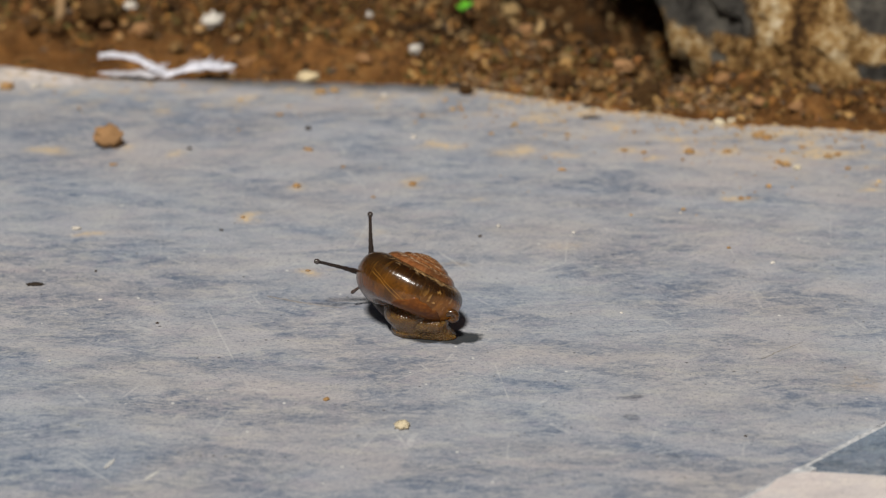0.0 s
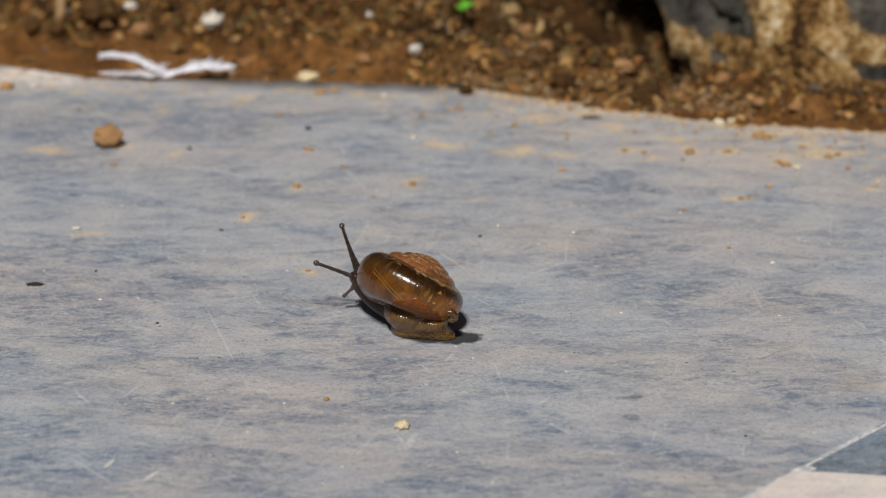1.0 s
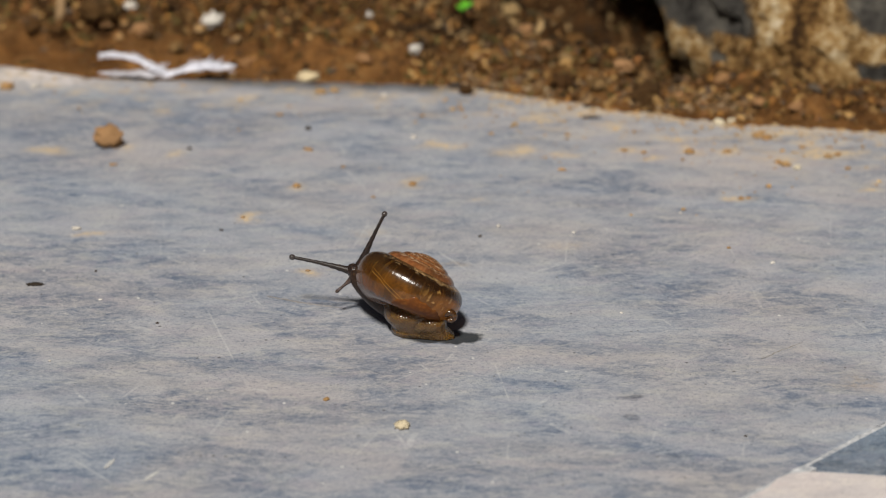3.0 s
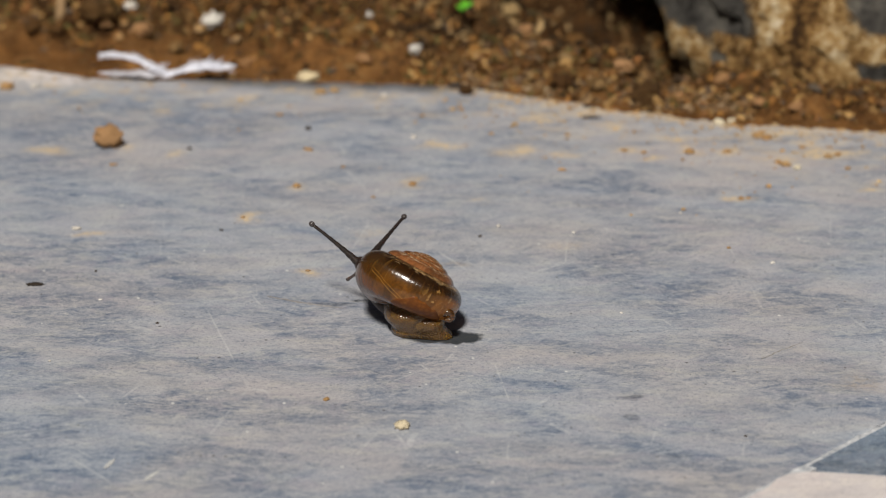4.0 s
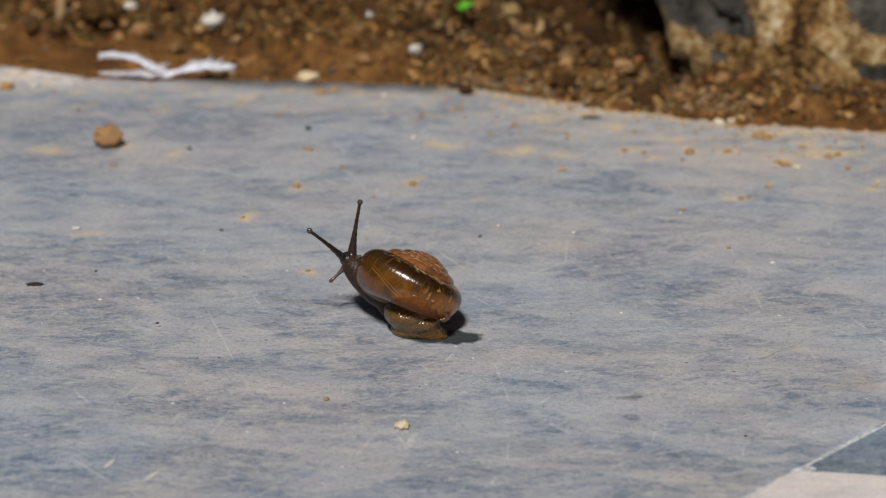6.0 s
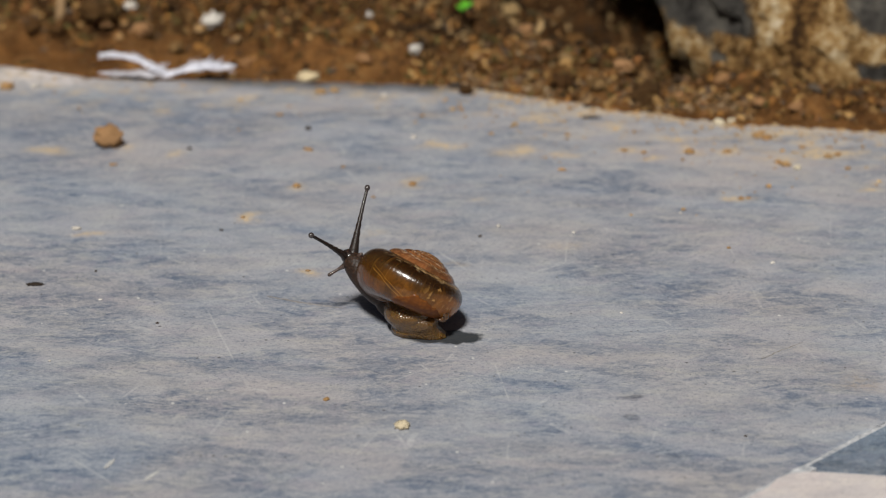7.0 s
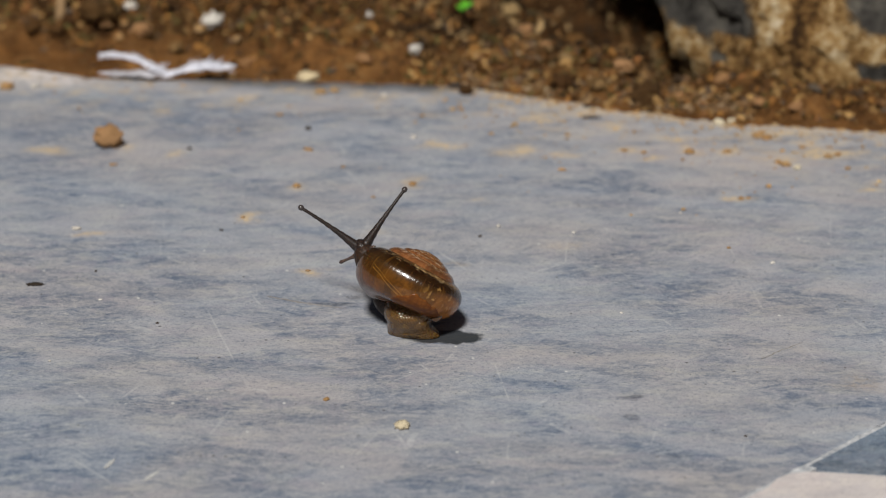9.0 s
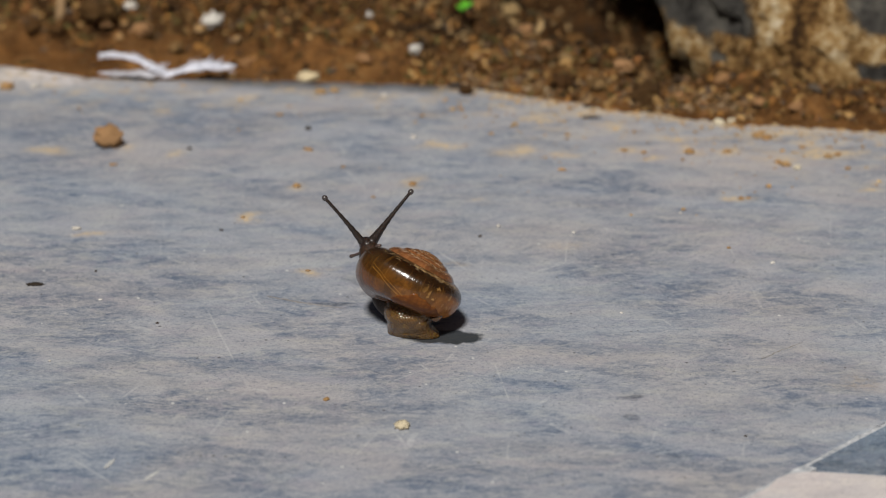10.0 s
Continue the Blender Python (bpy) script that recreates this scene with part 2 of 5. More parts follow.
    for at, wide in ((-0.0020, 0.00008), (-0.0015, 0.00004)):
        rib = s.math("LESS_THAN", s.math("ABSOLUTE", s.math("SUBTRACT", crease, at)), wide)
        c = s.mix(s.math("MULTIPLY", s.math("MULTIPLY", rib, span), 0.36), c, (0.50, 0.26, 0.055))
    # second highlight painted as gold flecks on the older part of the last whorl
    painted_glint = s.math("MULTIPLY", s.grey(s.noise(s.coord((1, 1, 0.55)), 620, 4, 0.6, 1.8), 0.58, 0.63), s.math("MULTIPLY", s.grey(u, 0.34, 0.40), s.math("MULTIPLY", s.grey(v, 0.43, 0.47), s.math("LESS_THAN", v, 0.60))))
    c = s.mix(s.math("MULTIPLY", painted_glint, 0.6), c, (0.55, 0.33, 0.12))
    c = s.mix(1.0, c, s.mix(s.math("MULTIPLY", s.grey(v, 0.50, 0.60), s.math("SUBTRACT", 1.0, s.grey(u, 0.84, 0.95))), s.mix(s.grey(u, 0.84, 0.95), (0.90, 0.84, 0.64), (0.88, 0.82, 0.86)), (0.62, 0.56, 0.46)), "MULTIPLY")
    c = s.mix(s.math("MULTIPLY", s.grey(s.noise(flat, 210, 5, 0.62, 0.8), 0.46, 0.64), s.math("MULTIPLY", s.math("SUBTRACT", 1.0, clear), 0.5)), c, (0.034, 0.017, 0.006))
    ridge = s.noise(s.coord((150, 3, 1), "UV"), 1.0, 3, 0.6)
    s.bump(s.math("ADD", s.math("ADD", growth, s.math("MULTIPLY", ridge, 0.22)), s.math("MULTIPLY", s.noise(flat, 500, 4), 0.5)), 0.5, 0.0003)
    s.b.inputs["Subsurface Radius"].default_value = (0.0022, 0.0009, 0.0003)
    # fine growth ridges draw the gloss out along the coil
    along = s.node("ShaderNodeTangent")
    along.direction_type, along.uv_map = "UV_MAP", "coil"
    s.link(along.outputs["Tangent"], s.b.inputs["Tangent"])
    return s.done(c, 0.22, Subsurface_Weight=0.08, Subsurface_Scale=1.0, Anisotropic=0.6, Coat_Weight=0.35, Coat_Roughness=0.11, Specular_IOR_Level=0.4)


def skin_material(name, light, dark, scale, rough=0.28, bump=0.0003, depth=0.9, coat=0.8, gloss=0.25):
    s = Mat(name)
    flat = s.coord()
    v = s.node("ShaderNodeTexVoronoi", Scale=scale)
    s.link(flat, v.inputs["Vector"])
    cell = v.outputs["Distance"]
    c = s.mix(s.grey(cell, 0.15, 0.6), light, dark)
    c = s.mix(s.math("MULTIPLY", s.grey(s.noise(flat, scale * 0.35, 5, 0.65), 0.4, 0.66), 0.6), c, dark)
    inv = s.math("SUBTRACT", 1.0, cell)
    s.bump(inv, depth, bump)
    s.b.inputs["Subsurface Radius"].default_value = (0.0012, 0.0006, 0.0003)
    return s.done(c, rough, Subsurface_Weight=0.2, Subsurface_Scale=1.0, Coat_Weight=coat, Coat_Roughness=0.12, Specular_IOR_Level=gloss)


def foot_material():
    """Wet, warty, half-clear brown flesh."""
    s = Mat("olive_foot_skin")
    flat = s.coord()
    v = s.node("ShaderNodeTexVoronoi", Scale=2300.0)
    s.link(flat, v.inputs["Vector"])
    soft = s.noise(flat, 300, 5, 0.6, 0.6)
    c = s.ramp(soft, [(0.30, (0.074, 0.037, 0.009)), (0.5, (0.099, 0.050, 0.012)), (0.70, (0.128, 0.068, 0.017))])
    c = s.mix(s.math("MULTIPLY", s.grey(v.outputs["Distance"], 0.45, 0.85), 0.10), c, (0.075, 0.036, 0.009))
    wart = s.math("ADD", s.math("MULTIPLY", s.math("SUBTRACT", 1.0, v.outputs["Distance"]), 1.0), s.math("MULTIPLY", s.noise(flat, 900, 3, 0.5), 0.5))
    s.bump(wart, 0.5, 0.0003)
    s.link(s.b.inputs["Normal"].links[0].from_socket, s.b.inputs["Coat Normal"])
    s.b.inputs["Subsurface Radius"].default_value = (0.0040, 0.0024, 0.0008)
    return s.done(c, 0.25, Subsurface_Weight=0.6, Subsurface_Scale=1.0, Coat_Weight=0.6, Coat_Roughness=0.10, Specular_IOR_Level=0.3)


def plain_material(name, a, b, scale, rough=0.7, bump=0.0002, **sets):
    s = Mat(name)
    flat = s.coord()
    n = s.noise(flat, scale, 5, 0.65)
    s.bump(n, 0.5, bump)
    return s.done(s.mix(s.grey(n, 0.35, 0.65), a, b), rough, **sets)


STONE = slab_material("blue_grey_marble", (0.356, 0.358, 0.368), (0.284, 0.294, 0.320), (0.104, 0.133, 0.185))
STONE_BLUE = slab_material("slate_blue_marble", (0.195, 0.232, 0.278), (0.135, 0.166, 0.210), (0.050, 0.073, 0.106), False)
STONE_WHITE = slab_material("pale_marble", (0.58, 0.55, 0.54), (0.50, 0.47, 0.46), (0.40, 0.38, 0.39), False)
MORTAR = plain_material("pale_mortar", (0.55, 0.55, 0.56), (0.24, 0.25, 0.27), 600, 0.9)
EARTH = ground_material()
CLOD = mineral_material("clay_clod", [(0.48, 0.25, 0.11), (0.54, 0.30, 0.14), (0.46, 0.24, 0.10), (0.56, 0.33, 0.16)], 0.0012, 0.9, 620, False, 0.3)
LOAM = mineral_material("loam_clod", warm([(0.05, 0.024, 0.009), (0.15, 0.072, 0.024), (0.028, 0.016, 0.008), (0.30, 0.16, 0.05), (0.09, 0.043, 0.015), (0.20, 0.105, 0.036), (0.06, 0.03, 0.012), (0.26, 0.15, 0.055)]), 0.0014, 0.95, 620)
PALE = mineral_material("pale_pebble", [(0.64, 0.54, 0.37), (0.72, 0.64, 0.48), (0.66, 0.53, 0.32)], 0.0003, 0.7, 900, False, 0.15)
TAN = mineral_material("tan_pebble", [(0.34, 0.21, 0.085), (0.46, 0.32, 0.15), (0.28, 0.16, 0.06), (0.36, 0.25, 0.12)], 0.0006, 0.85, 700, False, 0.4)
WHITE = mineral_material("white_pebble", [(0.64, 0.59, 0.52), (0.80, 0.76, 0.70)], 0.0003, 0.4, 500, False, 0.2)
DARK = mineral_material("dark_chip", [(0.03, 0.025, 0.022), (0.055, 0.045, 0.04), (0.045, 0.035, 0.03)], 0.0002, 0.6)
GRIT = mineral_material("soil_grit", warm([(0.030, 0.014, 0.005), (0.22, 0.105, 0.030), (0.018, 0.010, 0.005), (0.42, 0.215, 0.060), (0.030, 0.015, 0.006), (0.12, 0.058, 0.018), (0.50, 0.33, 0.14), (0.045, 0.022, 0.007), (0.28, 0.135, 0.038), (0.10, 0.090, 0.080), (0.08, 0.038, 0.012), (0.13, 0.115, 0.040), (0.035, 0.018, 0.006), (0.36, 0.165, 0.058)]), 0.0006, 0.95, 900, True)
CRUMB = mineral_material("tan_crumb", [(0.46, 0.26, 0.105), (0.56, 0.35, 0.16), (0.48, 0.28, 0.12), (0.60, 0.42, 0.22)], 0.0006, 0.95, 1100, False, 0.3)
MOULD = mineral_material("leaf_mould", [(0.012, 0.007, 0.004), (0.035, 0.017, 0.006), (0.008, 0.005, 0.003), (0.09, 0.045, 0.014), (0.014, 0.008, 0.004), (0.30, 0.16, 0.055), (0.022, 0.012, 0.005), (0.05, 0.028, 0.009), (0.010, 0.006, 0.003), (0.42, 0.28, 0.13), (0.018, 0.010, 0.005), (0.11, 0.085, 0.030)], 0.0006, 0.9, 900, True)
RIM = mineral_material("dry_rim_earth", [(0.23, 0.135, 0.062), (0.09, 0.048, 0.021), (0.34, 0.225, 0.115), (0.15, 0.08, 0.035), (0.42, 0.31, 0.19), (0.05, 0.03, 0.015), (0.26, 0.16, 0.085)], 0.0005, 0.95, 1000, True, 0.35)
SPILL = mineral_material("spilled_earth", [(0.34, 0.20, 0.085), (0.46, 0.29, 0.13), (0.26, 0.15, 0.065), (0.50, 0.36, 0.19), (0.38, 0.22, 0.09)], 0.0002, 0.9, 1500, True, 0.25)
BOULDER = boulder_material()
SHELL = shell_material()
FOOT = foot_material()
HORN = skin_material("glossy_brown_horn", (0.11, 0.046, 0.012), (0.04, 0.018, 0.006), 1600, 0.2, 0.0004, 0.8, 1.0)
MANTLE = skin_material("orange_mantle", (0.34, 0.095, 0.015), (0.17, 0.045, 0.008), 1500, 0.4, 0.0001, 0.4, 0.15)
LOBE = skin_material("red_brown_lobe", (0.175, 0.058, 0.010), (0.120, 0.038, 0.008), 1100, 0.25, 0.00014, 0.5, 0.0, 0.18)
NECK = skin_material("grey_brown_skin", (0.048, 0.024, 0.013), (0.020, 0.011, 0.007), 2000, 0.5, 0.00014, 0.5, 0.12)
HEAD = skin_material("glossy_brown_head", (0.038, 0.023, 0.019), (0.019, 0.012, 0.010), 1700, 0.30, 0.00022, 0.7, 0.6)
TENTACLE = skin_material("dark_tentacle_skin", (0.034, 0.022, 0.018), (0.017, 0.012, 0.010), 2600, 0.40, 0.00008, 0.35, 0.3)
FEELER = skin_material("pink_brown_feeler_skin", (0.105, 0.072, 0.062), (0.055, 0.037, 0.031), 2600, 0.35, 0.00008, 0.35, 0.4)
EYE_SKIN = plain_material("dark_eye_skin", (0.055, 0.045, 0.042), (0.035, 0.028, 0.026), 3000, 0.25, 0.0001, Coat_Weight=0.4)
FEATHER = plain_material("white_down", (0.74, 0.74, 0.80), (0.45, 0.45, 0.52), 900, 0.9, 0.0006)
DOWN = plain_material("thin_grey_down", (0.50, 0.49, 0.52), (0.26, 0.24, 0.25), 700, 0.9, 0.0006)
LEAF = plain_material("fresh_leaf", (0.10, 0.36, 0.015), (0.07, 0.27, 0.012), 700, 0.5)
STEM = plain_material("pale_stem", (0.30, 0.19, 0.09), (0.20, 0.12, 0.055), 900, 0.8)


# ---- mesh helpers ----
def smooth(bm):
    for f in bm.faces:
        f.smooth = True
    return bm


def mesh_of(bm, name, material):
    me = bpy.data.meshes.new(name)
    bm.to_mesh(me)
    bm.free()
    me.materials.append(material)
    return me


def part(name, bm, material, parent, label=""):
    ob = new(name, mesh_of(bm, name, material))
    ob.parent = parent
    return tagged(ob, label)


def loft(rings, wrap=True):
    """A skin over rings of points; the ends are closed with a fan."""
    bm = bmesh.new()
    vs = [[bm.verts.new(p) for p in ring] for ring in rings]
    n = len(vs[0])
    for a, b in zip(vs, vs[1:]):
        for i in range(n if wrap else n - 1):
            j = (i + 1) % n
            bm.faces.new((a[i], a[j], b[j], b[i]))
    if wrap:
        for ring in (vs[0], vs[-1]):
            mid = bm.verts.new(sum((v.co for v in ring), Vector()) / n)
            for i in range(n):
                bm.faces.new((ring[i], ring[(i + 1) % n], mid))
        bmesh.ops.recalc_face_normals(bm, faces=bm.faces)
    return smooth(bm)


def tube(points, radii, sides=14):
    """A round tube along points with a radius at each."""
    rings = []
    side = Vector((0.31, 0.95, 0.02))
    for i, (p, r) in enumerate(zip(points, radii)):
        way = (points[min(i + 1, len(points) - 1)] - points[max(i - 1, 0)]).normalized()
        a = way.cross(side).normalized()
        b = way.cross(a)
        rings.append([p + (a * math.cos(k * math.tau / sides) + b * math.sin(k * math.tau / sides)) * r for k in range(sides)])
    return loft(rings)


def lump(size, seed, detail=2, rough=0.28, flat=0.5, freq=1.0):
    """An uneven lump of earth or stone that sits on z = 0."""
    bm = bmesh.new()
    bmesh.ops.create_icosphere(bm, subdivisions=detail, radius=0.5)
    off = Vector((seed * 3.7, seed * 1.3, seed * 2.1))
    for v in bm.verts:
        p = v.co.copy()
        d = noise.noise(p * 3.1 * freq + off) * rough + noise.noise(p * 7.5 * freq + off) * rough * 0.5 + noise.noise(p * 17 * freq + off) * rough * 0.3
        v.co = p * (1 + d * 1.6)
        if v.co.z < -0.5 * flat:
            v.co.z = -0.5 * flat
    low = min(v.co.z for v in bm.verts)
    for v in bm.verts:
        v.co = Vector((v.co.x * size[0], v.co.y * size[1], (v.co.z - low) * size[2]))
    return bm


# ---- pavement ----
def back_edge(x):
    """Depth at which the slab ends, in metres."""
    xs = [-0.6, -0.125, -0.1006, -0.0774, -0.0456, 0.0045, 0.0265, 0.0623, 0.0939, 0.13, 0.6]
    ys = [0.180, 0.120, 0.1125, 0.1030, 0.1022, 0.0975, 0.0868, 0.0732, 0.0681, 0.062, 0.0]
    return float(np.interp(x, xs, ys)) + 0.0009 * noise.noise(Vector((x * 160, 3, 0))) + 0.0005 * noise.noise(Vector((x * 600, 9, 0)))


JOINT_A, JOINT_B = Vector((0.04614, -0.10327, 0.0)), Vector((0.07277, -0.07607, 0.0))
JOINT_WAY = (JOINT_B - JOINT_A).normalized()
JOINT_OUT = Vector((-JOINT_WAY.y, JOINT_WAY.x, 0))
if JOINT_OUT.x < 0:
    JOINT_OUT = -JOINT_OUT

# dark blue veins: centre, half width, half depth (mm), weight
VEINS = [
    (29, -11, 7, 6, 0.5),
    (41, -19, 6, 5, 0.45),
    (-46, -16, 6, 3, 0.5),
    (-61, -39, 6, 3, 0.4),
    (31, -66, 4.5, 2.0, 1.0),
    (31, -74, 2.4, 1.3, 1.1),
    (-63, -79, 8, 5, 0.35),
    (-36, -52, 13, 5, 0.3),
    (38, -87, 7, 4, 0.35),
    (58, -87, 12, 5, 0.3),
    (68, -24, 8, 7, 0.25),
    (40, 10, 7, 4, 0.3),
    (-58, 20, 12, 4, 0.3),
    (-73, 30, 10, 4, 0.2),
    (-86, 64, 6, 4, 0.35),
    (-42, -70, 8, 4, 0.3),
    (-15, -70, 15, 5, 0.2),
    (13, 37, 7, 5, 0.25),
]
WASHES = [
    (38, 37, 7, 5, 0.25),
    (-8, -54, 12, 5, 0.25),
    (-74, -49, 6, 3, 0.4),
    (14, -32, 8, 4, 0.25),
    # dried streak left of the snail; its wide right end is painted shading
    (-26, -24, 4, 1, 0.5),
    (-21, -26, 4, 2, 0.6),
    (-17, -27, 4, 2, 0.7),
    (-61, -93, 20, 12, 0.3),
    (-7, -96, 29, 10, 0.28),
    (33, -93, 14, 9, 0.35),
    (-74, 0, 17, 15, 0.2),
    (-80, 43, 15, 14, 0.22),
    (-72, 74, 34, 18, 0.34),
    (-28, 78, 26, 12, 0.25),
]
# spilled earth dust: centre, half width, half depth (mm)
DUSTS = [
    (-37.9, 16.5, 2.3, 1.8),
    (-67.2, 8.1, 1.9, 1.5),
    (15.9, 54.1, 3.8, 2.9),
    (-81.4, 54.5, 4.2, 2.3),
    (20.7, 73.9, 2.1, 2.8),
    (36.1, 68.1, 2.7, 2.8),
    (-24.6, -10.9, 2.5, 0.9),
    (-6.1, 35.8, 2.3, 2.2),
    (70.4, -61.0, 4.6, 3.1, 0.3),
    (1.7, -7.6, 3.4, 1.4, 0.35),
    (-60.2, 79.4, 2.0, 2.2),
    (51.1, 54.5, 2.3, 2.6),
    (-55.4, 52.8, 1.9, 1.7),
    (0.7, 57.6, 3.8, 2.4),
]
POWDER = [
    (58.9, 26.6, 2.7, 1.3),
    (-29.4, 33.6, 1.6, 1.6),
    (37.1, 55.2, 2.3, 2.1),
    (80.8, 52.8, 4.2, 2.6),
    (-65.7, 56.2, 1.7, 1.5),
    (-13.5, 7.5, 3.0, 1.3, 0.4),
    (23.2, 1.7, 5.2, 2.0, 0.25),
    (-43.2, 88.8, 2.5, 2.3),
    (-94.2, 104.5, 6.1, 4.1, 0.9),
    (-86.2, 96.6, 4.0, 2.7, 0.5),
    (38.5, 55.0, 2.0, 2.4),
    (43.5, 49.5, 2.2, 2.0),
    (59.3, 54.0, 2.4, 2.2),
    (69.5, 48.5, 4.0, 3.0, 0.9),
    (67.5, 64.5, 4.5, 2.6, 0.9),
    (77.0, 53.0, 3.0, 2.2),
    (86.0, 33.0, 2.0, 1.8),
    (25.2, 51.8, 2.4, 1.6),
    (-1.0, 58.5, 2.0, 1.8),
    (6.8, 25.4, 2.6, 1.4, 0.7),
    (48.0, 62.0, 2.6, 2.4, 0.8),
    (31.0, 79.0, 5.0, 2.6, 0.8),
]
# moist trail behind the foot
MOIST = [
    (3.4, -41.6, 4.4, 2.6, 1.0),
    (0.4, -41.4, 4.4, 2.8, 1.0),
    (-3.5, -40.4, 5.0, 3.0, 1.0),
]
# pale crust at the slab's rim
LIME = [
    (-94.0, 105.0, 10.0, 8.0, 1.0),
    (-84.0, 101.0, 7.0, 4.0, 0.9),
    (-6.0, 90.0, 5.0, 2.0, 0.5),
    (-45.0, 90.0, 9.0, 3.0, 0.3),
]


def blobs(x, y, rows, default):
    total = 0.0
    for row in rows:
        dx, dy = (x * 1000 - row[0]) / row[2], (y * 1000 - row[1]) / row[3]
        q = dx * dx + dy * dy
        if q < 5:
            total += (row[4] if len(row) > 4 else default) * math.exp(-q * 1.2)
    return total


def build_pavement():
    pavement = tagged(new("pavement"), "crazy paving of blue-grey and pale marble slabs", "pavement", kind="structure")
    bm = bmesh.new()
    xs = np.concatenate([np.linspace(-0.6, -0.115, 9)[:-1], np.linspace(-0.115, 0.115, 270), np.linspace(0.115, 0.6, 9)[1:]])
    ts = np.concatenate([np.linspace(-0.9, -0.125, 9)[:-1], np.linspace(-0.125, 0.07, 210), np.linspace(0.07, 1.0, 44)[1:]])
    rows = []
    for x in xs:
        be = back_edge(x)
        col = []
        for t in ts:
            y = t if t <= 0.03 else 0.03 + (t - 0.03) / 0.97 * (be - 0.03)
            z = 0.00012 * noise.noise(Vector((x * 120, y * 200, 1.0)))
            gap = be - y
            if gap < 0.0012:
                z -= (0.0012 - gap) * 0.5
            col.append(bm.verts.new((x, y, z)))
        rows.append(col)
    for a, b in zip(rows, rows[1:]):
        for i in range(len(ts) - 1):
            bm.faces.new((a[i], b[i], b[i + 1], a[i + 1]))
    geom = bm.verts[:] + bm.edges[:] + bm.faces[:]
    bmesh.ops.bisect_plane(bm, geom=geom, plane_co=JOINT_A, plane_no=JOINT_OUT, clear_outer=True)
    for v in bm.verts:
        if abs((v.co - JOINT_A).dot(JOINT_OUT)) < 1e-5:
            s = v.co.dot(JOINT_WAY)
            wide = 0.00036 if v.co.x > JOINT_A.x + 0.009 else 0.00008
            v.co -= JOINT_OUT * (wide + 0.0006 * noise.noise(Vector((s * 220, 1, 0))) + 0.0002 * noise.noise(Vector((s * 900, 5, 0))))
            v.co.z -= 0.00006
    edges = [e for e in bm.edges if e.is_boundary]
    low = bmesh.ops.extrude_edge_only(bm, edges=edges)["geom"]
    for v in low:
        if isinstance(v, bmesh.types.BMVert):
            v.co.z = -0.022
    smooth(bm)
    for f in bm.faces:
        if abs(f.normal.z) < 0.6:
            f.smooth = False
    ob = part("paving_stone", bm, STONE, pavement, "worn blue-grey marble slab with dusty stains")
    me = ob.data
    for layer in ("vein", "dust", "moist", "lime", "grime"):
        me.attributes.new(layer, "FLOAT", "POINT")
    vein, dust, moist, lime, soot = (me.attributes[k] for k in ("vein", "dust", "moist", "lime", "grime"))
    for i, v in enumerate(me.vertices):
        x, y = v.co.x, v.co.y
        if abs(x) < 0.12 and -0.13 < y < 0.13:
            wx = x + 0.004 * noise.noise(Vector((x * 150, y * 260, 4)))
            wy = y + 0.003 * noise.noise(Vector((x * 150, y * 260, 8)))
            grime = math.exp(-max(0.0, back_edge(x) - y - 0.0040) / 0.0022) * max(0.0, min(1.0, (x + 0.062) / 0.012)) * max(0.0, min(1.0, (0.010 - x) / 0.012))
            vein.data[i].value = 1.3 * (blobs(wx, wy, VEINS, 0.3) + blobs(wx, wy, WASHES, 0.3)) 
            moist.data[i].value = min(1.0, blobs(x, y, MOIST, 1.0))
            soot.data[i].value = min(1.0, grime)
            lime.data[i].value = min(1.0, blobs(wx, wy, LIME, 1.0))
            near = max(0.0, 1 - (back_edge(x) - y) / 0.045) ** 2
            speck = max(0.0, noise.noise(Vector((x * 190, y * 330, 2))) + 0.4 * noise.noise(Vector((x * 500, y * 800, 2))))
            rim = max(0.0, 1 - (back_edge(x) - y) / 0.008) if x > -0.002 else 0.0
            dust.data[i].value = min(1.0, blobs(wx, wy, DUSTS, 1.15) + blobs(wx, wy, POWDER, 1.15) + near * speck * 2.2 + near * 0.10 + rim * 0.8)
    # the two stones past the joint
    gap = JOINT_OUT * 0.0003
    a = JOINT_A + gap
    split = a + JOINT_WAY * (0.01444)
    far = a + JOINT_WAY * ((0.199 - a.x) / JOINT_WAY.x)
    near = a + JOINT_WAY * ((-0.6 - a.x) / JOINT_WAY.x)
    tip = Vector((0.6, -0.170, 0))
    for corners, material, label in (
        ([split + Vector((0.0012, 0.0012, 0)), Vector((0.0605, -0.0935, 0)), tip + Vector((0, 0.0003, 0)), Vector((0.6, 0.0, 0)), far], STONE_BLUE, "dark slate-blue marble slab"),
        ([Vector((0.0600, -0.0938, 0)), Vector((0.0575, -0.0937, 0)), Vector((0.0550, -0.0943, 0)), Vector((0.0525, -0.0960, 0)), a - JOINT_WAY * -0.0060, near, Vector((-0.6, -0.9, 0)), Vector((0.6, -0.9, 0)), tip], STONE_WHITE, "pale cream marble slab"),
    ):
        bm = bmesh.new()
        top = [bm.verts.new((c.x, c.y, 0.0)) for c in corners]
        face = bm.faces.new(top)
        if face.normal.z < 0:
            face.normal_flip()
        ext = bmesh.ops.extrude_face_region(bm, geom=[face])
        for v in ext["geom"]:
            if isinstance(v, bmesh.types.BMVert):
                v.co.z = -0.022
        bmesh.ops.recalc_face_normals(bm, faces=bm.faces)
